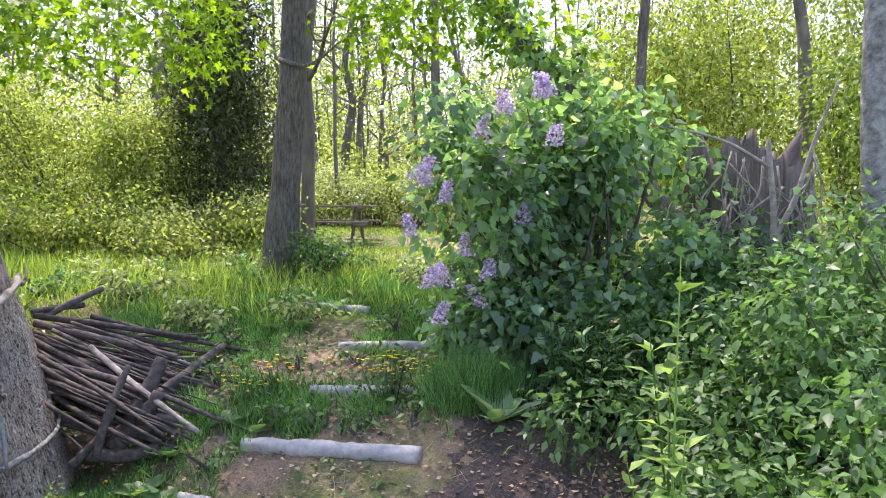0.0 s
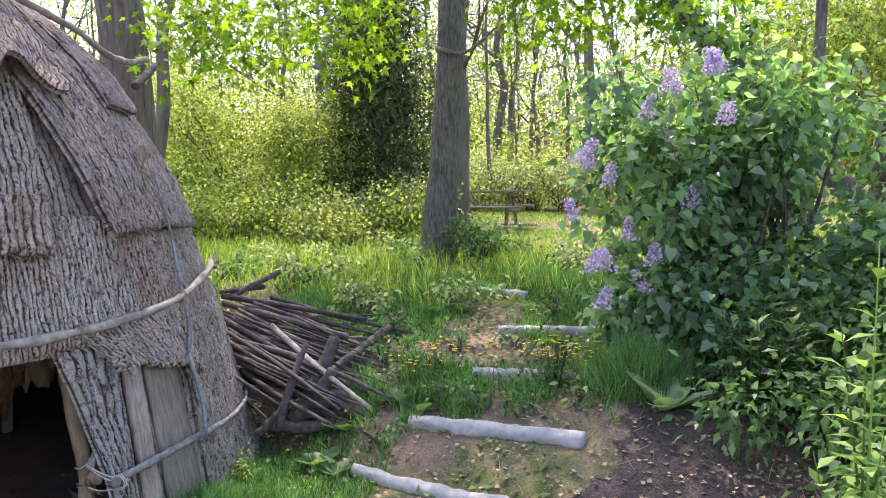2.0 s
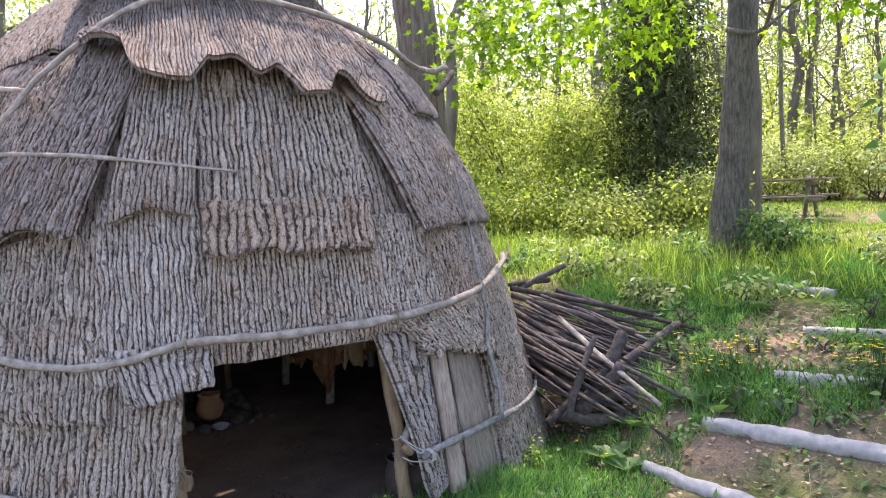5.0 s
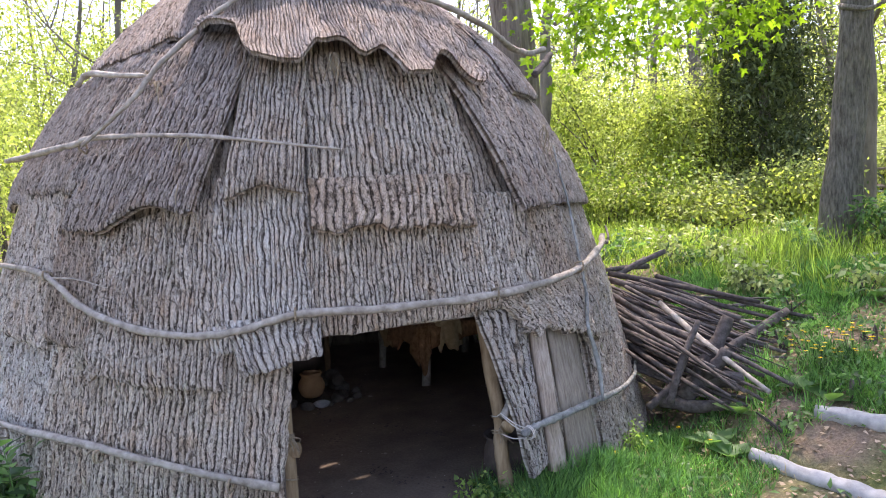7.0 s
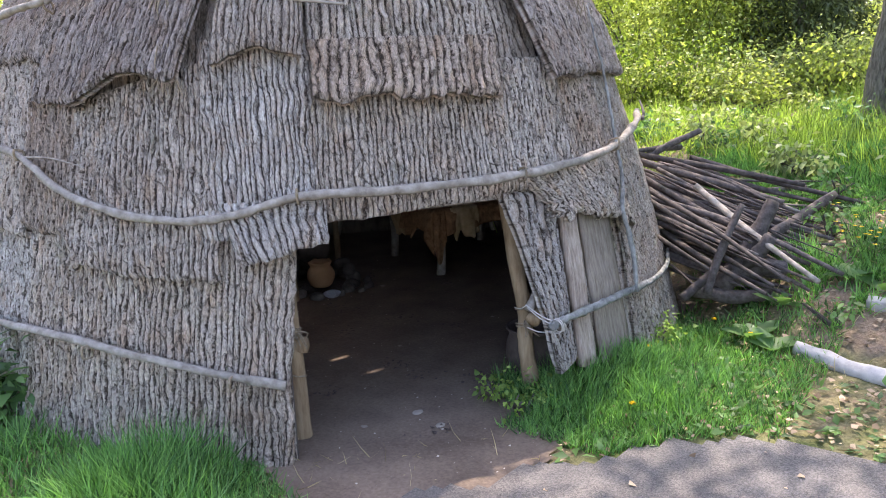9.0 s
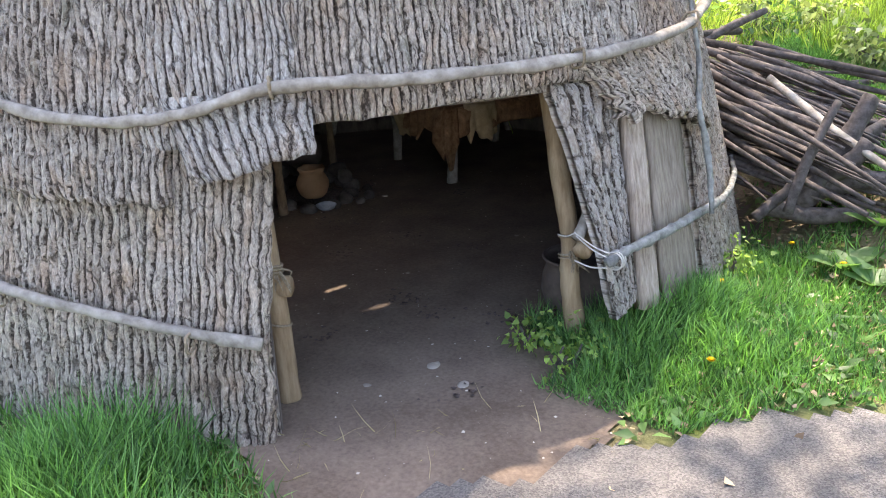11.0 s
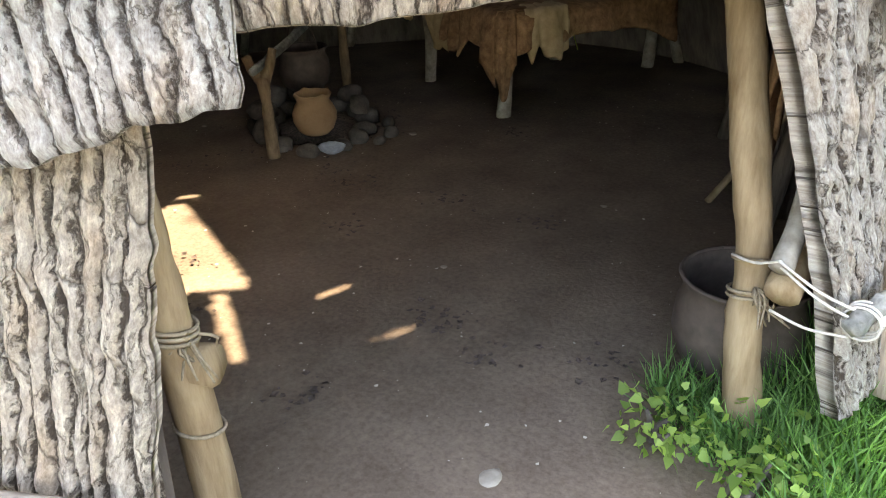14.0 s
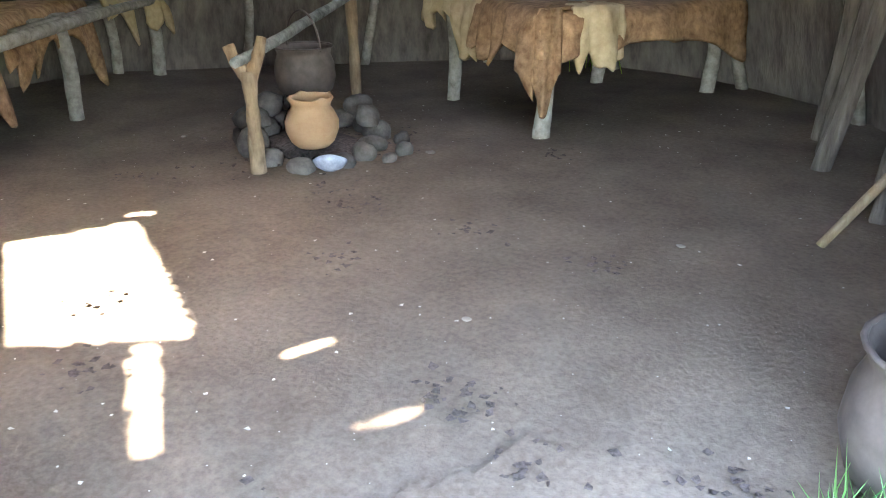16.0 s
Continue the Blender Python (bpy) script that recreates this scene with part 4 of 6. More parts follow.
bunk("sleeping_bench", [(-4.52, 5.01), (-5.51, 5.48), (-4.38, 6.36), (-5.1, 6.35)], [(-4.53, 5.04, 0.5), (-5.84, 5.64, 0.5), (-5.44, 6.45, 0.5), (-4.34, 6.45, 0.5)], "pole sleeping bench draped with animal hides")
bunk("sleeping_bench", [(-5.72, 2.98), (-6.6, 3.75), (-7.4, 4.62), (-6.1, 2.35)], [(-5.5, 2.9, 0.48), (-7.5, 4.75, 0.48), (-7.65, 3.8, 0.48), (-5.95, 2.3, 0.48)], "pole sleeping bench with hides against the wall")


def hide(name, top, drop, n_fold, seed, mat, label, flop=0.25, thick=0.012, tatter=0.5):
    """A skin that lies over an edge and hangs from it with a tattered lower rim."""
    top = spline(top, 14)
    n, m = len(top), 16
    rs = np.random.default_rng(seed)
    along = np.linspace(0, 1, n)
    drops = np.interp(along, np.linspace(0, 1, len(drop)), drop) * (1 - tatter * vnoise(along * n_fold * 2.2, 0 * along, seed) * smooth(0, 0.1, along))
    tang = np.gradient(top, axis=0)
    tang /= np.linalg.norm(tang, axis=1)[:, None]
    inn = np.stack([tang[:, 1], -tang[:, 0], 0 * tang[:, 0]], 1)
    q = np.linspace(-1, 1, m)
    rows = []
    for k in q:
        fold = 0.025 * np.sin(along * n_fold * 6.28 + seed) * max(k, 0) + 0.02 * (vnoise(along * 9, np.full(n, k * 3), seed) - 0.5)
        if k < 0:
            rows.append(top + inn * (flop * -k) + np.array([0, 0, 1]) * (0.012 + 0.015 * vnoise(along * 8, np.full(n, 4 * k), seed + 3))[:, None])
        else:
            rows.append(top - inn * (0.03 * math.sin(k * 1.6) + fold)[:, None] - np.array([0, 0, 1]) * (drops * k ** 1.1)[:, None])
    v = np.stack(rows, 1)
    i, j = np.meshgrid(np.arange(n - 1), np.arange(m - 1), indexing="ij")
    quads = np.stack([i * m + j, i * m + j + 1, (i + 1) * m + j + 1, (i + 1) * m + j], -1).reshape(-1, 4)
    w = v.reshape(-1, 3)
    k = n * m
    loop = np.concatenate([np.arange(m - 1), (m - 1) + m * np.arange(n - 1), k - 1 - np.arange(m - 1), (n - 1 - np.arange(n - 1)) * m])
    rims = np.stack([loop, np.roll(loop, -1), np.roll(loop, -1) + k, loop + k], -1)
    back = w + np.repeat(inn, m, 0) * thick - np.array([0, 0, thick])
    return alone(name, (np.vstack([w, back]), [quads, quads[:, ::-1] + k, rims[:, ::-1]]), mat, label, "hide", "animal hides")


hide("animal_hide", [(-4.2, 6.3, 0.55), (-4.28, 5.6, 0.555), (-4.37, 5.09, 0.555), (-4.51, 4.94, 0.55)], [0.3, 0.17, 0.16, 0.17, 0.22], 5, 3, M_HIDE, "reddish brown hide hanging over the edge of a bench", 0.4, tatter=0.3)
hide("animal_hide", [(-4.42, 4.99, 0.565), (-4.46, 4.95, 0.57), (-4.51, 4.925, 0.565)], [0.22, 0.46, 0.5, 0.3], 2, 13, M_HIDE, "narrow brown flap of hide hanging down a bench leg", 0.2, tatter=0.3)
hide("animal_hide", [(-4.29, 5.27, 0.575), (-4.34, 5.13, 0.58), (-4.41, 5.05, 0.575)], [0.2, 0.36, 0.22], 2, 4, M_HIDE_PALE, "pale yellow skin side of a hide with a torn rim", 0.15)
hide("animal_hide", [(-4.51, 4.92, 0.57), (-4.84, 5.07, 0.57), (-5.14, 5.22, 0.57)], [0.36, 0.3, 0.4, 0.25, 0.36], 5, 5, M_HIDE, "tattered brown hide strips hanging from a bench", 0.35, tatter=0.8)
hide("animal_hide", [(-5.04, 5.18, 0.59), (-5.39, 5.34, 0.585), (-5.79, 5.54, 0.58)], [0.3, 0.42, 0.28, 0.4, 0.3], 6, 6, M_HIDE_PALE, "pale tattered hide strips hanging from a bench", 0.35, tatter=0.85)
hide("animal_hide", [(-5.85, 3.2, 0.54), (-5.58, 2.94, 0.55), (-5.53, 2.75, 0.545), (-5.73, 2.4, 0.54)], [0.36, 0.5, 0.45, 0.4], 3, 8, M_HIDE, "orange brown hide over the end of a bench", 0.3)
hide("animal_hide", [(-6.95, 4.05, 0.54), (-6.5, 3.62, 0.545), (-6.0, 3.28, 0.54)], [0.46, 0.3, 0.42, 0.36], 4, 9, M_HIDE, "dark tattered hide strips hanging from a bench", 0.3, tatter=0.8)
hide("animal_hide", [(-7.45, 4.75, 0.56), (-7.2, 4.4, 0.565), (-6.9, 4.1, 0.56)], [0.3, 0.46, 0.3, 0.42], 5, 15, M_HIDE_PALE, "pale tattered hide strips hanging from a bench", 0.3, tatter=0.85)
hide("animal_hide", [(-2.7, 3.92, 1.1), (-2.78, 4.12, 1.12), (-2.84, 4.3, 1.1)], [0.55, 0.85, 0.6], 2, 10, M_HIDE, "long brown fur hide hung on the hut's wall", 0.03)


def split_wood(name, ends, seed, label):
    return alone(name, tube(ends, [0.035, 0.03], 7, 0.2, seed, 5), M_STUMP, label, "pole", "poles leaned on the wall")


for k in range(9):
    a = 58 - 5.5 * k
    foot, head = on_dome(a, 0.05, -0.42 - 0.08 * (k % 3)), on_dome(a - 3, 1.2, -0.17)
    foot[2] = lie(foot[0], foot[1], -0.01)
    split_wood("leaning_pole", [foot, (foot + head) / 2 + np.array([0.01, 0.02, 0]), head], 60 + k, "rough dark pole leaned inside the hut wall")
alone("leaning_stick", tube([(-3.13, 4.54, lie(-3.13, 4.54)), (-2.93, 4.8, 0.42), (-2.76, 5.02, 0.74)], [0.014, 0.016, 0.015], 9, 0.05, 70, 5), M_PEELED, "slim peeled stick leaned against the hut wall", "stick")

# hearth
for k, (x, y, s) in enumerate([(-4.95, 3.99, 0.085), (-4.86, 4.14, 0.065), (-4.88, 4.26, 0.06), (-4.97, 4.38, 0.085), (-5.1, 4.52, 0.09), (-5.28, 4.6, 0.085), (-5.46, 4.62, 0.09), (-5.6, 4.5, 0.1), (-5.64, 4.34, 0.1), (-5.56, 4.2, 0.1), (-5.46, 4.08, 0.1), (-5.32, 4.0, 0.1), (-5.14, 3.97, 0.085), (-4.76, 4.3, 0.04), (-4.8, 4.42, 0.05), (-4.95, 4.55, 0.05)]):
    alone("hearth_stone", pebble((x, y, lie(x, y, -0.01)), s * 0.86, 80 + k), M_STONE, "rounded grey stone in the hearth ring", "stone", "hearth stones")
for k, (x, y, s) in enumerate([(-5.6, 4.27, 0.1), (-5.45, 4.1, 0.1), (-5.06, 4.44, 0.095), (-5.3, 4.6, 0.085), (-5.6, 4.46, 0.09)]):
    alone("hearth_stone", pebble((x, y, lie(x, y, 0.085)), s * 0.86, 100 + k), M_STONE, "rounded grey stone in the hearth ring", "stone", "hearth stones")
alone("hearth_ash", pebble((-5.18, 4.24, lie(-5.18, 4.24, -0.03)), 0.27, 111, 0.2), M_MULCH, "heap of dark ash and charcoal in the hearth", "ash")
POT = [(0.0, 0.0), (0.07, 0.0), (0.095, 0.03), (0.115, 0.09), (0.118, 0.14), (0.1, 0.19), (0.085, 0.215), (0.088, 0.235), (0.1, 0.26), (0.096, 0.268), (0.086, 0.262), (0.076, 0.23), (0.09, 0.18), (0.1, 0.12), (0.08, 0.03), (0.0, 0.02)]
POT_AT = (-5.05, 4.13, 0.06)
pot = thing("clay_pot", POT_AT, "orange brown clay pot with a pinched rim in the hearth", "pot")
pv, pf = lathe(np.array(POT) * np.array([0.95, 0.78]), POT_AT, 40, 0.03, 2)
pang = np.arctan2(pv[:, 1] - POT_AT[1], pv[:, 0] - POT_AT[0])
pv[:, 2] += 0.01 * smooth(0.16, 0.22, pv[:, 2] - pv[:, 2].min()) * np.maximum(0, np.cos(4 * pang + 0.7)) ** 3
part("body", (pv, pf), M_CLAY, pot)
KETTLE = [(0.0, 0.0), (0.1, 0.01), (0.145, 0.05), (0.165, 0.12), (0.16, 0.19), (0.142, 0.24), (0.15, 0.265), (0.16, 0.275), (0.152, 0.28), (0.135, 0.25), (0.15, 0.19), (0.155, 0.12), (0.13, 0.05), (0.0, 0.02)]


def kettle(name, place, scale, label, bail):
    k = thing(name, place, label, "pot")
    body = part("body", lathe(np.array(KETTLE) * scale, place, 36, 0.01, 4), M_IRON, k)
    p = np.array(place)
    part("rim", tube([p + np.array([0.155 * scale * math.cos(a), 0.155 * scale * math.sin(a), 0.276 * scale]) for a in np.linspace(0, 6.2832, 25)], 0.006 * scale, 6, 0.05, 1, 1), M_IRON, body)
    if bail:
        part("bail", tube([p + np.array([0.15 * scale * math.cos(a), 0, scale * (0.26 + 0.2 * math.sin(a))]) for a in np.linspace(0, math.pi, 9)], 0.005, 6, 0.05, 1, 3), M_IRON, k)
    return k


kettle("iron_kettle", (-2.6, 3.53, lie(-2.6, 3.53, -0.02)), 1.0, "round sooty iron kettle beside the door post", False)
kettle("hanging_kettle", (-5.42, 4.38, 0.17), 0.86, "blackened kettle hung over the hearth", True)
FX, FY = -5.07, 3.865
fork = thing("forked_post", (FX, FY, lie(FX, FY)), "forked wooden post at the hearth", "post")
fork_post = part("post", tube([(FX, FY, lie(FX, FY, -0.03)), (FX - 0.012, FY + 0.008, 0.14), (FX + 0.008, FY - 0.004, 0.27), (FX, FY, 0.4)], [0.034, 0.03, 0.027, 0.034], 12, 0.2, 41, 6), M_POST, fork)
part("fork", tube([(FX, FY, 0.37), (FX - 0.035, FY - 0.03, 0.44), (FX - 0.05, FY - 0.045, 0.5)], [0.03, 0.025, 0.022], 9, 0.14, 42, 4), M_POST, fork_post)
part("fork", tube([(FX, FY, 0.37), (FX + 0.03, FY + 0.025, 0.45), (FX + 0.045, FY + 0.045, 0.53)], [0.03, 0.025, 0.02], 9, 0.14, 43, 4), M_POST, fork_post)
fork2 = thing("forked_post", (-5.75, 4.95, lie(-5.75, 4.95)), "forked wooden post at the hearth", "post")
part("post", tube([(-5.75, 4.95, lie(-5.75, 4.95, -0.03)), (-5.74, 4.94, 0.3), (-5.76, 4.95, 0.56)], [0.03, 0.028, 0.03], 10, 0.12, 44, 6), M_POST, fork2)
alone("spit_pole", tube([(FX + 0.07, FY - 0.1, 0.45), (-5.2, 4.07, 0.475), (-5.45, 4.46, 0.52), (-5.85, 5.12, 0.6)], [0.019, 0.023, 0.024, 0.018], 9, 0.18, 45, 6), M_LICHEN, "pale crooked pole laid across the forked posts", "pole")
shell = lathe([(0.0, 0.0), (0.03, 0.004), (0.06, 0.02), (0.075, 0.04), (0.072, 0.042), (0.055, 0.024), (0.0, 0.008)], (0, 0, 0), 24, 0.08, 3)
sv = shell[0] * np.array([1.0, 0.8, 1.0])
tilt = np.array(Matrix.Rotation(radians(-38), 3, Vector((0.75, 0.65, 0))))
sv = sv @ tilt.T
alone("shell", (sv - np.array([0, 0, sv[:, 2].min()]) + np.array([-4.82, 4.03, lie(-4.82, 4.03)]), shell[1]), M_SHELL, "open bluish shell leaned on the hearth stones", "shell")
for k, (x, y, s) in enumerate([(-2.84, 2.81, 0.03), (-2.65, 2.76, 0.026), (-2.85, 2.65, 0.018), (-3.6, 3.5, 0.012), (-3.43, 4.26, 0.012), (-4.72, 4.5, 0.02), (-2.95, 2.55, 0.018), (-2.7, 2.58, 0.014), (-5.9, 3.98, 0.015)]):
    alone("pale_stone", pebble((x, y, lie(x, y, 0.0)), s * 1.15, 120 + k, 0.2), M_PALE_STONE, "small pale stone trodden into the earth", "stone", "pale stones")


# ---- log steps and brush pile ----
def half_log(ends, radius, seed, label):
    (ax, ay), (bx, by) = ends
    radius *= 0.86
    pts = [(ax + (bx - ax) * w, ay + (by - ay) * w, float(ground_z(ax + (bx - ax) * w, ay + (by - ay) * w)) + radius * 0.35) for w in np.linspace(0, 1, 6)]
    return alone("step_log", tube(pts, [radius * 0.82, radius, radius * 0.92, radius * 0.98], 16, 0.2, seed, 7), M_LOG, label, "log", "log steps")


half_log(((-1.49, 4.38), (-0.4, 4.0)), 0.058, 1, "pale weathered log laid as a garden step")
half_log(((-1.23, 4.78), (-0.11, 4.45)), 0.062, 2, "pale weathered log laid as a garden step")
half_log(((-0.91, 5.33), (0.06, 5.22)), 0.058, 3, "pale weathered log laid as a garden step")
half_log(((-0.84, 6.27), (0.35, 6.3)), 0.056, 4, "pale weathered log laid as a garden step")
half_log(((-1.36, 7.48), (-0.7, 7.3)), 0.06, 5, "pale weathered log laid as a garden step")

BRUSH = [((-3.03, 5.83, 0.97), (-2.77, 6.26, 1.14), 0.035), ((-3.04, 5.71, 1.0), (-1.88, 5.92, 0.79), 0.03), ((-2.94, 5.54, 0.97), (-1.93, 5.6, 0.71), 0.035), ((-2.89, 5.45, 0.91), (-2.17, 5.1, 0.69), 0.035),
         ((-2.4, 5.25, 0.85), (-1.46, 4.63, 0.45), 0.026), ((-2.06, 4.8, 0.28), (-1.86, 5.12, 0.8), 0.075), ((-1.95, 5.1, 0.52), (-1.7, 5.96, 0.73), 0.045), ((-2.03, 4.51, 0.33), (-1.93, 4.76, 0.83), 0.032),
         ((-2.18, 4.51, 0.28), (-2.02, 4.78, 0.6), 0.034), ((-2.77, 5.29, 0.79), (-2.19, 4.99, 0.5), 0.042), ((-1.93, 5.6, 0.69), (-1.4, 5.62, 0.48), 0.014), ((-2.91, 6.21, 1.01), (-3.05, 5.71, 1.03), 0.03),
         ((-2.1, 4.86, 0.3), (-1.72, 4.98, 0.42), 0.08), ((-2.2, 4.75, 0.27), (-1.75, 4.8, 0.3), 0.06), ((-2.0, 4.95, 0.4), (-1.8, 4.9, 0.62), 0.06)]
for k, (a, b, r) in enumerate(BRUSH):
    a, b = np.array(a), np.array(b)
    mid = (a + b) / 2 + RNG.normal(size=3) * 0.02
    alone("brush_stick" if r < 0.05 else "brush_log", tube([a, mid, b], [r * 0.8, r * 0.78, r * 0.6], 9, 0.2, 200 + k, 6), M_STICK if k not in (4, 10) else M_POLE, "grey dead branch in the brush pile beside the hut", "branch", "brush pile")
for k in range(125):
    w, s = RNG.random(), RNG.random()
    a = np.array([-2.95 + 0.25 * RNG.random(), 5.0 + 1.0 * w, 0.42 + 0.55 * s])
    length = 0.75 + 0.65 * RNG.random()
    d = np.array([1.0, 0.1 - 0.42 * (1 - w) + 0.22 * RNG.normal(), -0.16 - 0.18 * s])
    b = a + d / np.linalg.norm(d) * length
    b[2] = max(b[2], float(ground_z(b[0], b[1])) + 0.02)
    r = 0.006 + 0.018 * RNG.random() ** 1.5
    mid = (a + b) / 2 + RNG.normal(size=3) * 0.03
    alone("brush_stick", tube([a, mid, b], [r, r, r * 0.6], 7, 0.2, 300 + k, 4), M_STICK, "grey dead branch in the brush pile beside the hut", "branch", "brush pile")


# ---- picnic tables ----
def slab_box(cx, cy, cz, sx, sy, sz, turn=0.0, base=(0, 0)):
    v = np.array([[x, y, z] for x in (-0.5, 0.5) for y in (-0.5, 0.5) for z in (-0.5, 0.5)]) * (sx, sy, sz)
    v += np.array([cx, cy, cz])
    c, s = math.cos(radians(turn)), math.sin(radians(turn))
    v[:, :2] = v[:, :2] @ np.array([[c, s], [-s, c]]) + np.asarray(base)
    return v, np.array([[0, 1, 3, 2], [4, 6, 7, 5], [0, 4, 5, 1], [2, 3, 7, 6], [0, 2, 6, 4], [1, 5, 7, 3]])


def picnic_table(x, y, turn):
    z = float(ground_z(x, y))
    t = thing("picnic_table", (x, y, z), "grey weathered wooden picnic table on the grass", "table", "picnic tables")
    for k in range(5):
        part("top_board", slab_box(0, -0.3 + 0.15 * k, z + 0.74, 1.85, 0.14, 0.04, turn, (x, y)), M_BOARD, t)
    for s in (-1, 1):
        for k in range(2):
            part("bench_board", slab_box(0, s * (0.62 + 0.13 * k), z + 0.44, 1.85, 0.12, 0.04, turn, (x, y)), M_BOARD, t)
        part("crossbar", slab_box(s * 0.65, 0, z + 0.38, 0.05, 1.45, 0.09, turn, (x, y)), M_BOARD, t)
        part("crossbar", slab_box(s * 0.65, 0, z + 0.68, 0.05, 0.7, 0.08, turn, (x, y)), M_BOARD, t)
        for q in (-1, 1):
            v, f = slab_box(0, 0, 0, 0.05, 0.1, 0.9)
            v[:, 1] -= v[:, 2] * 0.55 * q
            v += np.array([s * 0.6, q * 0.36, z + 0.36])
            c, n = math.cos(radians(turn)), math.sin(radians(turn))
            v[:, :2] = v[:, :2] @ np.array([[c, n], [-n, c]]) + np.array([x, y])
            part("leg", (v, f), M_BOARD, t)
    return t


picnic_table(-2.3, 15.0, -5)
picnic_table(1.1, 15.6, 4)


# ---- trees ----
def limbs(start, heading, length, radius, depth, rng, out, tips, droop=0.0):
    """Forking branches; collects tubes and the places of twigs."""
    n = 4
    pts, d, p = [np.array(start, float)], np.array(heading, float), np.array(start, float)
    d /= np.linalg.norm(d)
    for i in range(n):
        d = d + rng.normal(size=3) * 0.16 + np.array([0, 0, 0.05 - droop])
        d /= np.linalg.norm(d)
        p = p + d * length / n
        pts.append(p.copy())
        if depth <= 1:
            tips.append(p.copy())
    out.append(tube(pts, [radius, radius * 0.75, radius * 0.4], 6 if radius > 0.03 else 4, 0.1, int(rng.integers(99)), 2))
    if depth > 0:
        for i in range(3 if depth > 1 else 2):
            k = rng.integers(2, n + 1)
            side = unit(1, rng)[0]
            limbs(pts[k], d + side * 0.9, length * (0.5 + 0.25 * rng.random()), radius * 0.5, depth - 1, rng, out, tips, droop)


def crown(tips, per, spread, size, shape, rng, sag=0.5, width=1.0):
    """Leaves in uneven sprays about the twigs."""
    tips = np.asarray(tips)
    c = np.repeat(tips, per, 0)
    off = rng.normal(size=c.shape) * spread * (0.5 + rng.random((len(tips), 1)).repeat(per, 0))
    d = off / (np.linalg.norm(off, axis=1)[:, None] + 1e-9) + np.array([0, 0, -sag]) + 0.4 * rng.normal(size=c.shape)
    up = np.array([0, 0, 1.0]) + 0.6 * rng.normal(size=c.shape)
    return scatter(shape, c + off, d, up, size * (0.6 + 0.7 * rng.random(len(c))), width)


def tree(low, high, radius, height, seed, label, bark=M_TRUNK_FAR, n_limbs=7, limb=2.2, depth=2, leaf=None, per=10, spread=0.3, size=0.1, shape=LEAF, first=0.45, name="tree", group="woodland trees", sides=9, extra_tips=(), flare=1.25, droop=0.0, clear=0.0):
    """A trunk through two places, with limbs above `first` of its height and a crown."""
    rng = np.random.default_rng(seed)
    low, high = np.array(low, float), np.array(high, float)
    d = (high - low) / (high[2] - low[2])
    d[:2] = np.clip(d[:2], -0.9, 0.9)
    foot = low.copy()
    for i in range(5):
        foot = low + d * (float(ground_z(foot[0], foot[1])) - low[2])
    t = thing(name, foot, label, "tree", group)
    zs = np.linspace(-0.05, height, 9)
    pts = [foot + d * z + np.array([*rng.normal(size=2) * 0.025 * min(z, 3), 0]) * (0.3 if z < 3 else 1) for z in zs]
    rr = [radius * flare, radius * 1.02] + [radius * (1 - 0.75 * w) for w in np.linspace(0.05, 1, 7)]
    part("trunk", tube(pts, rr, sides, 0.08, seed, 4), bark, t)
    out, tips = [], []
    for k in range(n_limbs):
        w = first + (1 - first) * (k + rng.random()) / n_limbs
        a = rng.random() * 6.28
        p = foot + d * height * w
        limbs(p, (math.cos(a), math.sin(a), 0.55 - droop), limb * (1.25 - 0.7 * w) * (0.8 + 0.4 * rng.random()), radius * 0.42 * (1.15 - 0.7 * w), depth, rng, out, tips, droop)
    if out:
        part("branch_work", join(out), bark, t, kind="stuff")
    tips = [p for p in tips if p[2] > clear] + [np.array(e) for e in extra_tips]
    if leaf and tips:
        part("crown", crown(tips, per, spread, size, shape, rng), leaf, t)
    return t


SPRAYS = []
SR = np.random.default_rng(21)
for (x, y, z), (sx, sy, sz), n in [((-3.6, 7.3, 3.55), (0.7, 0.5, 0.28), 26), ((-2.7, 7.6, 3.75), (0.8, 0.6, 0.25), 26), ((-1.9, 7.7, 3.8), (0.5, 0.5, 0.35), 22), ((-0.9, 8.0, 3.9), (0.7, 0.5, 0.25), 26), ((-0.2, 8.2, 4.0), (0.5, 0.5, 0.3), 18), ((-3.6, 7.2, 3.1), (0.35, 0.3, 0.25), 12),
                                   ((-2.3, 8.6, 3.3), (0.5, 0.3, 0.25), 14), ((-1.5, 8.7, 3.4), (0.4, 0.3, 0.3), 14), ((-4.3, 7.4, 3.9), (0.5, 0.5, 0.3), 16), ((0.7, 8.5, 4.1), (0.6, 0.5, 0.3), 22), ((-0.7, 8.6, 3.75), (0.8, 0.4, 0.22), 22), ((-3.1, 8.2, 3.7), (0.7, 0.4, 0.25), 18)]:
    SPRAYS += [p for p in np.array([x, y, z]) + SR.normal(size=(n * 3 // 2, 3)) * np.array([sx, sy, sz]) if p[2] / p[1] > 0.4 and (p[1] > 9.4 or abs(p[0] / p[1] + 0.203) > 0.07)]
tree((-2.04, 9.51, 0.93), (-1.8, 9.56, 4.35), 0.18, 9.5, 1, "tall grey maple with bright new leaves", M_TRUNK, 9, 3.2, 2, M_MAPLE_LEAF, 13, 0.2, 0.125, MAPLE, 0.42, "maple_tree", "", 20, SPRAYS, 1.5, 0.0, 4.7)
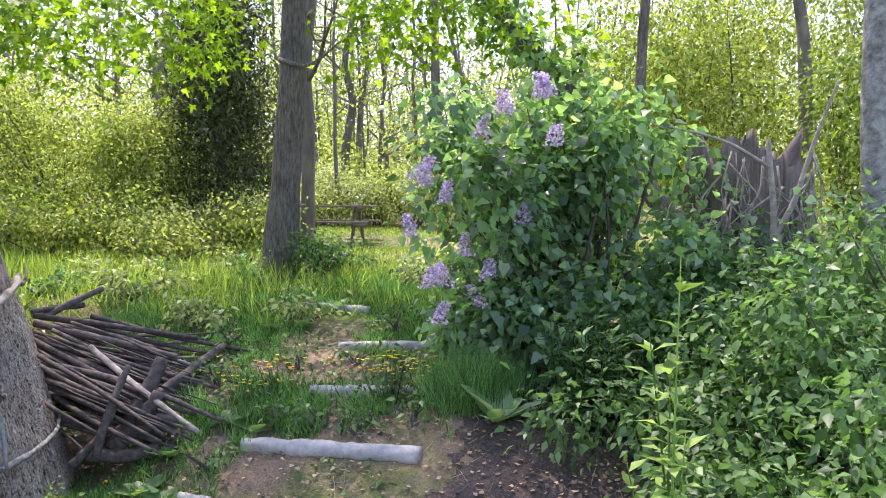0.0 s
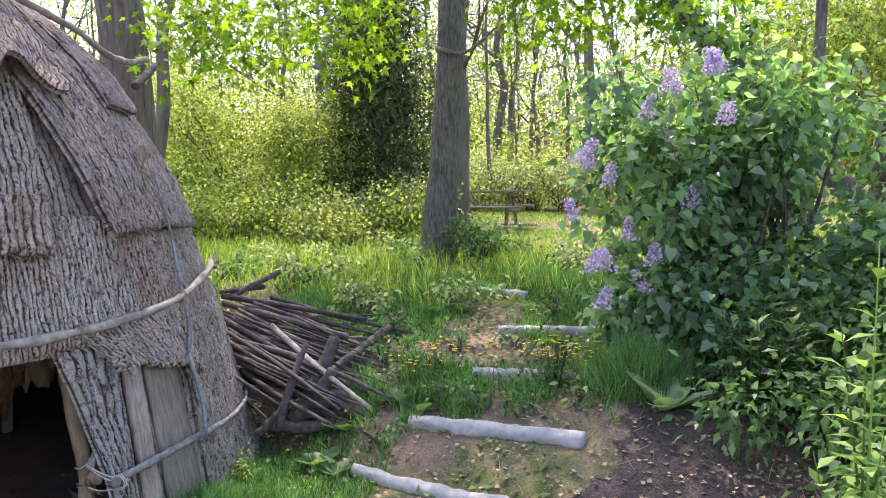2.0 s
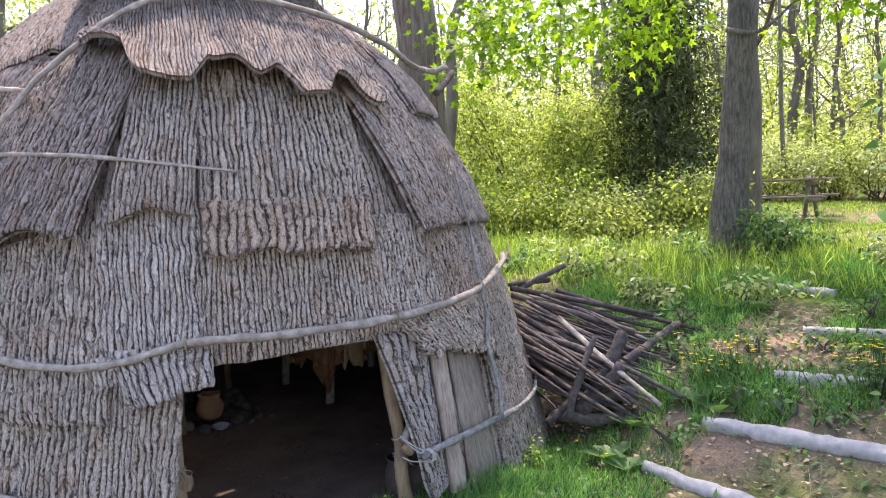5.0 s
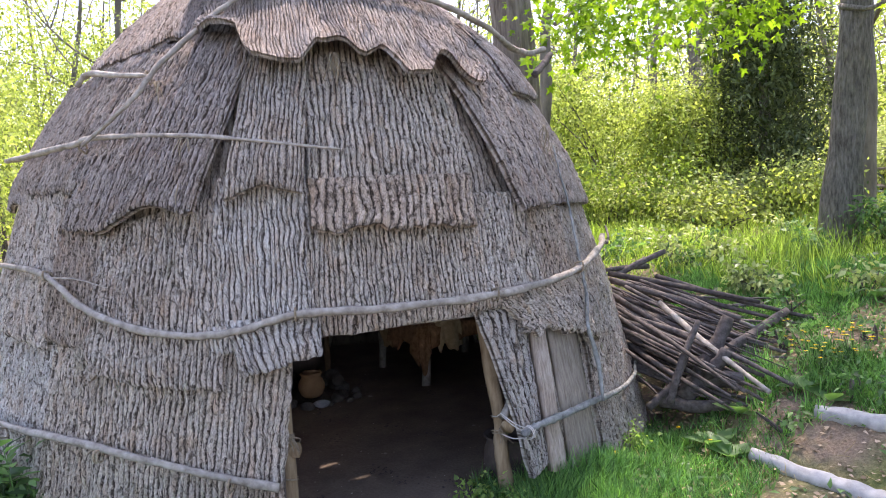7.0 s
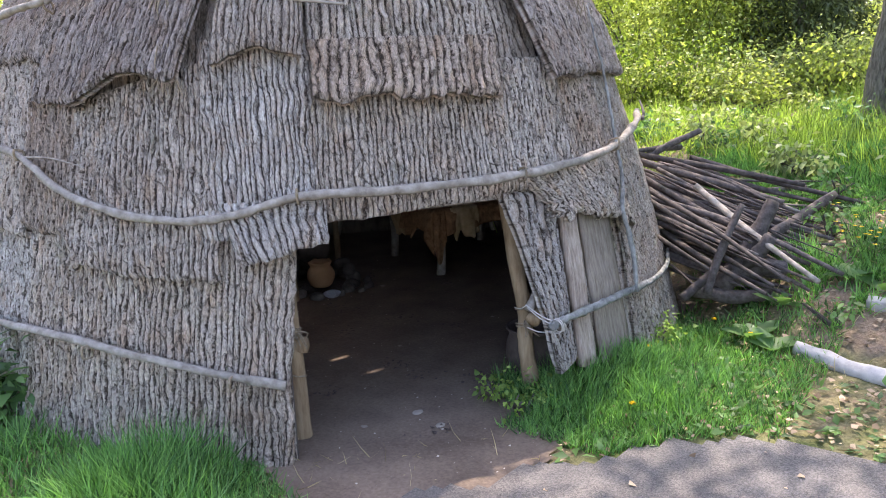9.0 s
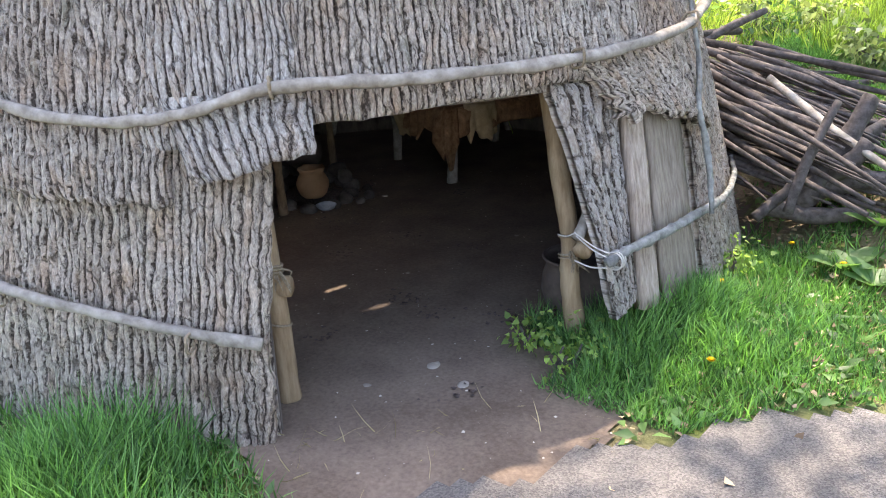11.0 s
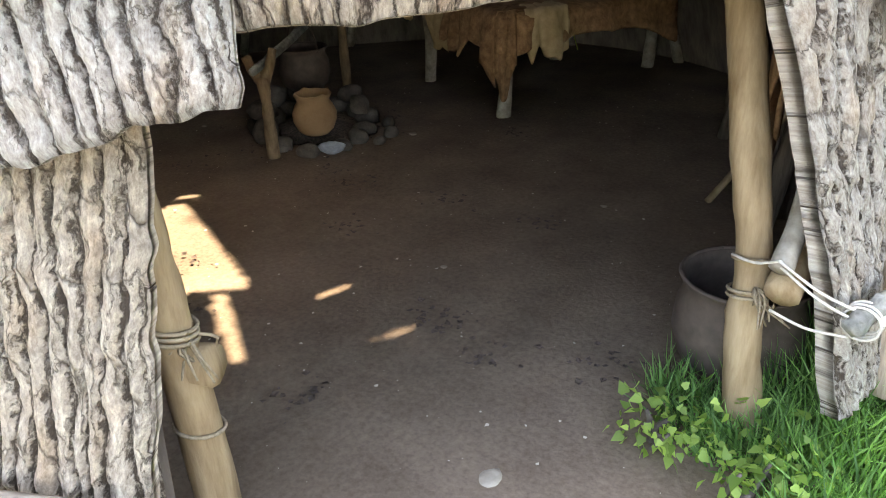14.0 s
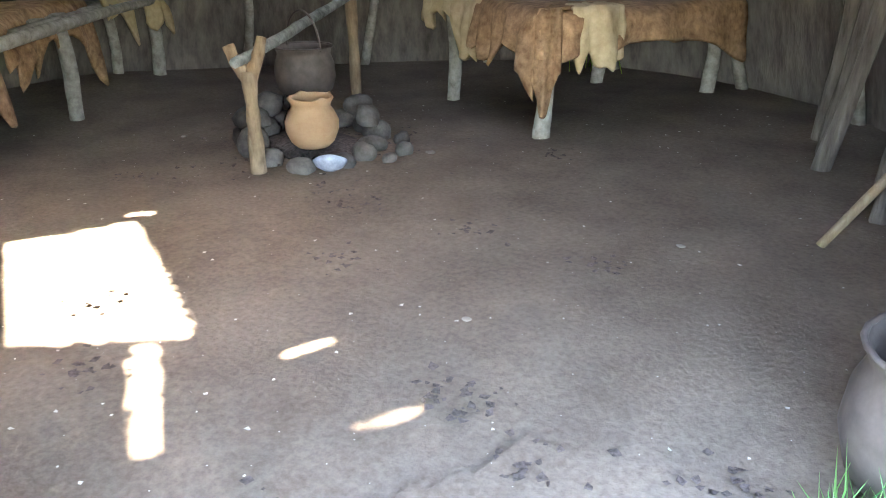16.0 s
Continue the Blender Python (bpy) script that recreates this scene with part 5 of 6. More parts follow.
alone("maple_bough", join([tube([(-2.0, 9.4, 4.4), (-2.6, 8.4, 4.1), (-3.6, 7.3, 3.8)], [0.06, 0.035, 0.012], 7, 0.1, 3, 5), tube([(-1.95, 9.4, 4.5), (-1.2, 8.6, 4.25), (-0.2, 8.2, 4.1)], [0.06, 0.035, 0.012], 7, 0.1, 4, 5), tube([(-2.0, 9.45, 3.6), (-1.6, 9.25, 3.5), (-1.2, 9.1, 3.75)], [0.035, 0.025, 0.01], 7, 0.1, 5, 5)]), M_TRUNK, "drooping maple bough under the crown", "branch")
# Unseen leaf clusters added to this tree's crown to shade the path and doorside.
SHADE = [np.array([-3.3, 6.9, 7.6]) + SR.normal(size=3) * np.array([1.3, 1.0, 0.5]) for i in range(115)] + [np.array([-2.1, 5.5, 7.6]) + SR.normal(size=3) * np.array([0.9, 0.7, 0.35]) for i in range(150)] + [np.array([-2.1, 4.65, 7.5]) + SR.normal(size=3) * np.array([0.7, 0.45, 0.4]) for i in range(45)]
tree((-5.36, 7.97, 3.06), (-5.39, 7.95, 4.24), 0.27, 12, 12, "large deeply furrowed tree behind the hut", M_STUMP, 8, 4.2, 2, M_BUSH, 9, 0.3, 0.12, LEAF, 0.5, "tree", "woodland trees", 22, SHADE, 1.25, 0.0, 6.0)
tree((-6.12, 9.85, 2.66), (-5.85, 10.01, 4.71), 0.095, 9, 3, "slim leaning grey tree with bare branches", M_TRUNK_FAR, 8, 2.4, 2, None, first=0.3)
for k, (lo, hi, r) in enumerate([((-2.31, 12.95, 1.93), (-2.25, 12.96, 5.27), 0.11), ((-2.68, 18.97, 1.9), (-2.82, 18.95, 5.64), 0.05), ((-3.13, 23.95, 2.95), (-2.92, 23.98, 7.19), 0.145), ((-2.84, 25, 3), (-2.63, 25.02, 7.42), 0.113),
                                 ((-0.19, 22.16, 2.87), (-0.31, 22.16, 7.1), 0.166), ((-2.03, 26.08, 3.44), (-2.11, 26.07, 6.52), 0.08), ((-1.02, 26.14, 3.45), (-1.05, 26.14, 7.67), 0.07), ((-6.96, 18.9, 2.71), (-6.9, 18.92, 6.05), 0.11),
                                 ((-9.92, 23.09, 3.94), (-9.91, 23.1, 7.5), 0.1), ((-10.12, 26.25, 4.23), (-9.91, 26.33, 8.11), 0.1), ((-13.61, 24.61, 4.27), (-13.55, 24.64, 7.88), 0.11), ((-12.23, 15.96, 4.0), (-12.22, 15.97, 6.94), 0.07), ((-14.22, 7.65, 3.14), (-14.2, 7.7, 5.64), 0.085), ((-16.44, 7.71, 4.41), (-16.34, 7.92, 6.08), 0.06), ((0.9, 22.1, 4.2), (0.22, 22.16, 6.45), 0.08)]):
    tree(lo, hi, r, 8.5 + 0.4 * (k % 5), 30 + k, "bare grey woodland tree with a few young leaves", M_TRUNK_FAR, 8, 2.2, 2, M_SPRING if k % 3 else None, 5, 0.35, 0.1, LEAF, 0.3)
# Crowns above view are added on these trees and shade the lilac bed.
tree((2.1, 8.41, 2.28), (2.18, 8.39, 4.03), 0.066, 7.5, 50, "slim dark tree behind the lilac", M_TRUNK, 7, 1.8, 2, M_BUSH, 6, 0.3, 0.09, LEAF, 0.45)
tree((1.83, 8.98, 2.7), (0.58, 9.15, 4.24), 0.13, 7.0, 51, "leaning trunk clad in dark ivy", M_TRUNK, 6, 2.0, 2, M_BUSH, 5, 0.3, 0.1, LEAF, 0.5)
ivy = []
for w in np.linspace(0.1, 1.5, 46):
    ivy.append(np.array([1.83, 8.98, 2.7]) * (1 - w) + np.array([0.58, 9.15, 4.24]) * w + np.array([0, -0.12, 0]) + SR.normal(size=3) * 0.13)
ivy_plant = thing("ivy", (2.9, 8.85, 1.4), "dark ivy clinging to a leaning trunk", "plant")
part("vine", tube([p + np.array([0, 0.06, 0]) for p in ivy[::5]], [0.02, 0.008], 6, 0.1, 4, 3), M_STICK, ivy_plant)
part("leaves", crown(ivy, 26, 0.13, 0.11, HEART, SR), M_LILAC_LEAF, ivy_plant, kind="stuff")
tree((4.38, 9.17, 1.64), (4.27, 9.23, 4.26), 0.085, 8, 52, "slender grey tree in the thicket", M_TRUNK_FAR, 7, 2.0, 2, M_BUSH, 12, 0.3, 0.09, LEAF, 0.4)
tree((3.54, 6.24, 1.68), (3.5, 6.26, 3.14), 0.115, 8, 53, "thick trunk blotched with pale lichen", M_LICHEN, 6, 2.6, 2, M_BUSH, 14, 0.35, 0.1, LEAF, 0.45, sides=18)

# dark juniper
jr = np.random.default_rng(61)
juniper = thing("juniper_tree", (-4.28, 14.6, float(ground_z(-4.28, 14.6))), "dark evergreen juniper at the meadow's edge", "tree")
jz = float(ground_z(-4.28, 14.6))
part("trunk", tube([(-4.28, 14.6, jz), (-4.25, 14.6, jz + 2.5), (-4.25, 14.6, jz + 4.8)], [0.12, 0.09, 0.03], 8, 0.1, 3, 5), M_TRUNK, juniper)
jt = []
for i in range(900):
    h = jr.random()
    a, rad = jr.random() * 6.28, (1.4 * (1 - 0.5 * h)) * math.sqrt(jr.random()) * (0.7 + 0.5 * jr.random())
    jt.append((-4.27 + rad * math.cos(a), 14.6 + rad * math.sin(a), jz + 0.6 + 4.2 * h))
part("crown", crown(jt, 26, 0.17, 0.15, NARROW, jr, 0.2), M_JUNIPER, juniper)


def shrub(name, x, y, rx, ry, h, n, per, size, leaf, seed, label, shape=LEAF, group="", stems=9, spread=0.12, bark=M_STICK, z=None, lumps=7, floor=0.02, lobes=(0.28, 0.25)):
    """Stems from one foot and leaves in uneven lobes, with gaps between them."""
    rng = np.random.default_rng(seed)
    z = float(ground_z(x, y)) if z is None else z
    s = thing(name, (x, y, z), label, "shrub", group)
    lobe = np.stack([rng.normal(size=lumps) * rx * 0.5, rng.normal(size=lumps) * ry * 0.5, h * (0.3 + 0.6 * rng.random(lumps))], 1)
    lobe[0] = (0, 0, h * 0.5)
    lr = (lobes[0] + lobes[1] * rng.random(lumps))
    k = rng.integers(lumps, size=n)
    d = unit(n, rng) * (0.45 + 0.55 * rng.random((n, 1)) ** 0.4)
    tips = lobe[k] + d * lr[k][:, None] * np.array([rx * 1.3, ry * 1.3, h * 0.75])
    tips[:, 2] = np.abs(tips[:, 2]) * np.where(tips[:, 2] > h, 0.9, 1) + floor
    tips += np.array([x, y, z])
    out = []
    for i in range(stems):
        tip = tips[rng.integers(n)]
        a = rng.random() * 6.28
        b = np.array([x + 0.15 * rx * math.cos(a), y + 0.15 * ry * math.sin(a), z - 0.02])
        out.append(tube([b, (b + tip) / 2 + np.array([0.1 * rx * math.cos(a), 0.1 * ry * math.sin(a), 0.08 * h]), tip], [0.012 + 0.006 * h, 0.004], 5, 0.1, i, 4))
    part("stem_work", join(out), bark, s, kind="stuff")
    part("leaves", crown(tips, per, spread, size, shape, rng, 0.6), leaf, s, kind="stuff")
    return s, tips


# lilac
lilac, lt = shrub("lilac_bush", 0.95, 5.8, 1.05, 0.55, 2.1, 600, 12, 0.082, M_LILAC_LEAF, 5, "tall lilac bush with dark green leaves and mauve blooms", HEART, "", 40, 0.085, M_STICK, None, 30, 0.02, (0.1, 0.17))
for k, (x, y, z) in enumerate([(0.44, 5.25, 2.51), (0.67, 5.22, 2.61), (0.27, 5.26, 2.35), (0.45, 5.25, 2.08), (-0.17, 5.26, 2.07), (0.03, 5.26, 1.91), (-0.19, 5.26, 1.68), (0.56, 5.24, 1.75), (0.18, 5.26, 1.55), (0.33, 5.25, 1.38), (0.04, 5.26, 1.34), (-0.09, 5.26, 1.33), (0.3, 5.26, 1.2), (-0.02, 5.26, 1.08), (0.72, 5.22, 2.63), (0.76, 5.21, 2.29), (-0.1, 5.4, 2.02)]):
    rng = np.random.default_rng(400 + k)
    n = 190
    h = rng.random(n)
    a = rng.random(n) * 6.28
    tilt = rng.normal(size=2) * 0.5
    rr = (0.055 + 0.03 * rng.random()) * (1 - 0.6 * h) * np.sqrt(rng.random(n))
    p = np.stack([x + rr * np.cos(a) + tilt[0] * h * 0.1, y + rr * np.sin(a) + tilt[1] * h * 0.1, z - 0.07 + 0.15 * h], 1)
    part("bloom", scatter(DOT, p, unit(n, rng), unit(n, rng), 0.024), M_LILAC, lilac, "mauve lilac bloom")
shrub("lilac_bush", 1.75, 5.7, 0.7, 0.6, 1.1, 320, 12, 0.078, M_LILAC_LEAF, 6, "low dark green lilac growth under the stump", HEART, "", 14, 0.12, M_STICK, None, 9)
shrub("lilac_bush", 0.6, 5.6, 0.7, 0.4, 0.8, 260, 12, 0.078, M_LILAC_LEAF, 7, "lower dark green leaves of the lilac", HEART, "", 14, 0.11, M_STICK, None, 9)

# rotten stump
sr = np.random.default_rng(71)
sz = float(ground_z(2.42, 6.25))
stump = thing("tree_stump", (2.42, 6.25, sz), "tall rotten grey stump with splintered wood and dry vines", "stump")
ang = np.linspace(0, 2 * math.pi, 60, endpoint=False)
top = 1.3 + 0.55 * vnoise(ang * 1.9, 0 * ang, 9) + 0.4 * (vnoise(ang * 8, 0 * ang, 10) - 0.5)
rows = []
for w in np.linspace(0, 1, 22):
    r = (0.52 - 0.12 * w + 0.2 * (1 - w) ** 3) * (0.75 + 0.4 * vnoise(ang * 4, np.full(60, w * 1.6), 11) + 0.22 * vnoise(ang * 9.5, np.full(60, w * 3), 12))
    rows.append(np.stack([2.42 + r * np.cos(ang), 6.25 + 0.8 * r * np.sin(ang), sz - 0.05 + w * top], 1))
rows.append(rows[-1] * np.array([0.45, 0.45, 1]) + np.array([2.42 * 0.55, 6.25 * 0.55, -0.35]))
v = np.stack(rows).reshape(-1, 3)
i, j = np.meshgrid(np.arange(22), np.arange(60), indexing="ij")
k = (j + 1) % 60
part("wood", (v, np.stack([i * 60 + j, i * 60 + k, (i + 1) * 60 + k, (i + 1) * 60 + j], -1).reshape(-1, 4)), M_STUMP, stump)
vines = []
for q in range(150):
    a = -0.3 - 2.5 * sr.random()
    p = np.array([2.42 + 0.55 * math.cos(a), 6.25 + 0.45 * math.sin(a), sz + 0.5 + 1.1 * sr.random()])
    vines.append(tube([p, p + np.array([sr.normal() * 0.12, -0.05, -0.3]), p + np.array([sr.normal() * 0.22, -0.06, -0.7 * sr.random() - 0.3])], [0.004 + 0.009 * sr.random() ** 2, 0.003], 4, 0.1, q, 3))
part("dry_vine", join(vines), M_POLE, stump, kind="stuff")
snag = thing("dead_sapling", (2.3, 5.6, float(ground_z(2.3, 5.6))), "pale forked dead sapling before the stump", "tree")
part("stem", tube([(2.3, 5.6, 0.5), (2.32, 5.6, 1.2), (2.42, 5.6, 1.6), (2.36, 5.6, 2.3)], [0.035, 0.03, 0.026, 0.018], 8, 0.12, 4, 5), M_POLE, snag)
part("fork", tube([(2.4, 5.6, 1.55), (2.55, 5.58, 1.85), (2.66, 5.55, 2.25), (2.8, 5.5, 2.7)], [0.026, 0.022, 0.016, 0.008], 8, 0.12, 5, 5), M_POLE, snag)
part("fork", tube([(2.37, 5.6, 2.1), (2.0, 5.6, 2.3), (1.4, 5.7, 2.45)], [0.016, 0.012, 0.005], 6, 0.12, 6, 5), M_POLE, snag)

# thickets
TH = "leafy thickets"
for k, (x, y, rx, ry, h, n, mat) in enumerate([(-6.7, 13.2, 1.2, 1.1, 2.9, 800, M_SPRING), (-5.5, 13.6, 1.0, 1.0, 2.4, 700, M_SPRING), (-8.3, 14.2, 1.5, 1.4, 3.2, 460, M_SPRING), (-6.0, 11.8, 1.1, 0.9, 1.0, 300, M_BUSH), (-7.6, 11.8, 1.2, 1.1, 1.6, 300, M_SPRING), (-12.5, 12.0, 1.8, 1.6, 3.0, 380, M_SPRING),
                                                (3.6, 10.5, 1.6, 1.2, 3.9, 950, M_SPRING), (5.6, 10.5, 1.6, 1.4, 4.0, 950, M_SPRING), (2.4, 11.5, 1.3, 1.2, 3.4, 700, M_BUSH), (7.2, 9.5, 1.5, 1.4, 3.8, 800, M_BUSH), (4.4, 12.0, 1.8, 1.2, 4.6, 800, M_SPRING), (4.6, 8.2, 0.9, 0.8, 2.6, 300, M_BUSH), (5.2, 7.0, 1.0, 0.9, 2.4, 320, M_BUSH),
                                                (-14.5, 8.5, 2.0, 1.8, 4.5, 420, M_SPRING), (-12.0, 4.5, 1.8, 1.6, 4.0, 400, M_SPRING), (-13.5, 1.5, 2, 2, 4.2, 400, M_SPRING), (-10.5, 9.0, 1.5, 1.4, 2.6, 320, M_BUSH), (-10.0, 6.6, 1.2, 1.2, 2.2, 300, M_BUSH), (-15.5, 5.5, 2.0, 1.8, 5.5, 800, M_SPRING), (-17.5, 2.5, 2.2, 2.0, 6.0, 800, M_BUSH), (-18.0, 9.0, 2.4, 2.0, 6.5, 800, M_SPRING), (-13.0, 10.5, 1.8, 1.6, 4.2, 600, M_BUSH)]):
    shrub("thicket_shrub", x, y, rx, ry, h, n, 16, 0.075, mat, 500 + k, "yellow-green spring shrub at the wood's edge", LEAF, TH, 7, 0.2, M_STICK, None, 10)
for k in range(20):
    a = k / 19
    x, y = -7.5 + 5.0 * a + 0.4 * RNG.normal(), 11.2 + 2.2 * a + 0.5 * RNG.normal()
    if x / y > -0.21:
        continue
    shrub("bramble", x, y, 0.9, 0.8, 0.35 + 0.6 * RNG.random(), 120, 15, 0.075, M_BRAMBLE if k % 3 else M_SPRING, 540 + k, "tangled bramble with pale green leaves", LEAF, "brambles", 10, 0.14)
for k in range(22):
    x, y = -3.5 + 8.0 * k / 21 + 0.4 * RNG.normal(), 18.6 + 0.6 * abs(RNG.normal())
    shrub("bramble", x, y, 1.0, 0.9, 0.9 + 0.5 * RNG.random(), 120, 15, 0.09, M_BRAMBLE if k % 3 else M_SPRING, 580 + k, "tangled bramble with pale green leaves", LEAF, "brambles", 8, 0.16)

# far wood
wood = np.random.default_rng(81)
trunks, tips = [], []
for k in range(190):
    a = radians(68 + 135 * wood.random())
    d = 22 + 36 * wood.random()
    x, y = d * math.cos(a) - 0.5, d * math.sin(a)
    z = float(ground_z(x, y))
    h = 8 + 7 * wood.random()
    lean = wood.normal(size=2) * 1.3
    r = 0.035 + 0.1 * wood.random() ** 2.5
    bend = wood.normal(size=(3, 2)) * 0.22
    line = [np.array([x + lean[0] * w ** 1.3 + b[0], y + lean[1] * w ** 1.3 + b[1], z - 0.1 + h * w]) for w, b in zip((0, 0.3, 0.6, 1.0), [np.zeros(2), *bend])]
    trunks.append(tube(line, [r, r * 0.8, r * 0.55, r * 0.15], 6, 0.06, k, 3))
    stem = spline(line, 6)
    for i in range(15):
        w = 0.12 + 0.83 * wood.random()
        p = stem[int(w * (len(stem) - 1))]
        b = wood.random() * 6.28
        q = p + np.array([math.cos(b), math.sin(b), 0.2 + 0.9 * wood.random()]) * (0.8 + 1.8 * wood.random()) * (1.25 - w)
        mid = (p + q) / 2 + wood.normal(size=3) * 0.16
        trunks.append(tube([p, mid, q], [r * 0.38, r * 0.1], 4, 0.1, i, 2))
        for g in range(2):
            trunks.append(tube([mid, mid + (q - p) * 0.3 + wood.normal(size=3) * 0.3], [r * 0.16, r * 0.06], 3, 0.1, g, 2))
        tips += [q, mid]
alone("far_trees", join(trunks), M_TRUNK_FAR, "bare grey trunks of the far wood", "trees", kind="stuff")
alone("far_leaves", crown(tips, 13, 0.5, 0.13, DOT, wood), M_SPRING, "haze of young leaves in the far wood", "foliage", kind="stuff")
ring, haze = [], []
for k in range(300):
    a, d = radians(60 + 155 * wood.random()), 50 + 34 * wood.random()
    x, y = d * math.cos(a), d * math.sin(a)
    z, h, r = float(ground_z(x, y)), 10 + 9 * wood.random(), 0.06 + 0.16 * wood.random() ** 2
    ring.append(tube([(x, y, z - 0.2), (x + wood.normal() * 0.9, y, z + h * 0.6), (x + wood.normal() * 1.6, y, z + h)], [r, r * 0.6, r * 0.2], 5, 0.05, k, 2))
    full = 0.55 + 0.45 * float(vnoise(a * 9, d * 0.05, 60))
    for i in range(int(44 * full)):
        haze.append((x + 2.3 * wood.normal(), y + 2.0 * wood.normal(), z + h * (0.03 + 0.9 * wood.random() ** 1.1) * full))
alone("distant_trees", join(ring), M_TRUNK_FAR, "bare trunks at the back of the wood", "trees", kind="stuff")
alone("distant_leaves", crown(haze, 26, 0.85, 0.26, DOT, wood), M_SPRING, "pale young foliage at the back of the wood", "foliage", kind="stuff")
low = []
for k in range(4200):
    a = radians(62 + 150 * wood.random())
    d = 20 + 28 * wood.random()
    x, y = d * math.cos(a) - 0.5, d * math.sin(a)
    low.append((x, y, float(ground_z(x, y)) + 0.1 + (0.4 + 3.6 * float(vnoise(x * 0.22, y * 0.22, 50)) ** 2) * wood.random() + (d - 20) * 0.02))
alone("undergrowth", crown(low, 20, 0.4, 0.15, DOT, wood), M_SPRING, "pale green undergrowth on the wood's floor", "foliage", kind="stuff")


# ---- bank of leaves and herbs ----
def off_hut(x, y):
    return np.hypot(x - HUT[0], y - HUT[1]) > 2.5 * hut_depth(np.degrees(np.arctan2(y - HUT[1], x - HUT[0])))


def herb(name, x, y, h, n_stem, leaves, size, mat, seed, label, shape=NARROW, lean=0.12, category="plant", group="", z=None, spread=0.1, width=1.0):
    """Upright stems with leaves set round them."""
    rng = np.random.default_rng(seed)
    z = float(ground_z(x, y)) if z is None else z
    t = thing(name, (x, y, z), label, category, group)
    out, P, D = [], [], []
    for k in range(n_stem):
        b = np.array([x + rng.normal() * spread, y + rng.normal() * spread, z])
        hh = h * (0.7 + 0.4 * rng.random())
        top = b + np.array([rng.normal() * lean * hh, rng.normal() * lean * hh, hh])
        mid = (b + top) / 2 + rng.normal(size=3) * 0.02
        path = spline([b, mid, top], 6)
        out.append(tube([b, mid, top], [0.005 + 0.003 * h, 0.002], 5, 0.05, k, 4))
        for i in range(leaves):
            w = 0.15 + 0.85 * (i + 0.5) / leaves
            p = path[int(w * (len(path) - 1))]
            a = i * 2.4 + rng.random()
            P.append(p)
            D.append((math.cos(a), math.sin(a), 0.5 * (2 * w - 0.6)))
    part("stem_work", join(out), mat, t, kind="stuff")
    part("leaves", scatter(shape, np.array(P), np.array(D), np.tile([0, 0, 1.0], (len(P), 1)) + 0.2 * rng.normal(size=(len(P), 3)), size * (0.7 + 0.5 * rng.random(len(P))), width), mat, t)
    return t


for k, (x, y) in enumerate([(0.78, 4.75), (0.95, 4.62), (1.12, 4.72), (0.86, 4.95), (1.05, 4.95), (1.22, 4.9)]):
    herb("tall_herb", x, y, 0.62, 6, 22, 0.14, M_BANK, 620 + k, "upright leafy green herb in the mulch bed", NARROW, 0.1, "plant", "leafy herbs", None, 0.07)
M_SAPLING = leaf_mat("sapling_leaf", (0.17, 0.3, 0.08), (0.32, 0.46, 0.15), (1.5, 1.6, 0.8), 0.5, 0.45)
herb("sapling", 0.93, 3.15, 1.45, 3, 26, 0.12, M_SAPLING, 640, "young sapling with long light green leaves", NARROW, 0.07, "sapling", "", None, 0.03, 1.6)
herb("sapling", 0.86, 2.95, 0.85, 3, 14, 0.12, M_SAPLING, 641, "young sapling with long light green leaves", NARROW, 0.1, "sapling", "", None, 0.05, 1.8)


def rosette(name, x, y, n, size, mat, seed, label, width=1.0, rise=0.7, group=""):
    rng = np.random.default_rng(seed)
    a = np.arange(n) * 2.4 + rng.random(n) * 0.5
    lift = rise * (0.3 + rng.random(n))
    z = float(ground_z(x, y)) + 0.012
    g = scatter((np.array([[0, 0, 0], [0.12, 0.2, 0.03], [0.25, 0.5, 0.06], [0.16, 0.82, 0.0], [0, 1, -0.06], [-0.16, 0.82, 0.0], [-0.25, 0.5, 0.06], [-0.12, 0.2, 0.03], [0, 0.5, 0.0]]),
                 np.array([[0, 1, 8], [1, 2, 8], [2, 3, 8], [3, 4, 8], [4, 5, 8], [5, 6, 8], [6, 7, 8], [7, 0, 8]])), np.tile([x, y, z], (n, 1)) + 0.01 * rng.normal(size=(n, 3)) * [1, 1, 0],
                np.stack([np.cos(a), np.sin(a), lift], 1), np.tile([0, 0, 1.0], (n, 1)), size * (0.7 + 0.5 * rng.random(n)), width)
    t = thing(name, (x, y, z), label, "plant", group)
    m = len(g[0]) // n
    for k in range(n):
        part("leaf", (g[0][k * m:(k + 1) * m], g[1][:8]), mat, t)
    return t


M_MULLEIN = leaf_mat("mullein_leaf", (0.2, 0.32, 0.17), (0.32, 0.44, 0.25), (1.3, 1.5, 0.8), 0.35, 0.6)
rosette("mullein", 0.36, 4.72, 9, 0.3, M_MULLEIN, 1, "broad grey-green rosette of a young mullein", 1.1, 1.0)
rosette("broadleaf_plant", 0.72, 2.62, 8, 0.34, M_MULLEIN, 2, "broad pale green leaves at the bed's edge", 1.3, 1.3)
for k, (x, y) in enumerate([(-1.74, 4.45), (-1.6, 4.35), (-1.68, 4.75), (-1.2, 4.9), (-1.35, 5.0), (-1.25, 6.8), (-1.45, 6.7), (-2.25, 4.3), (-2.35, 4.05), (-1.0, 7.4), (-1.55, 8.1)]):
    rosette("dock_plant", x, y, 7, 0.17, M_BANK, 10 + k, "low broad-leaved dock in the grass", 1.3, 0.55, "dock plants")
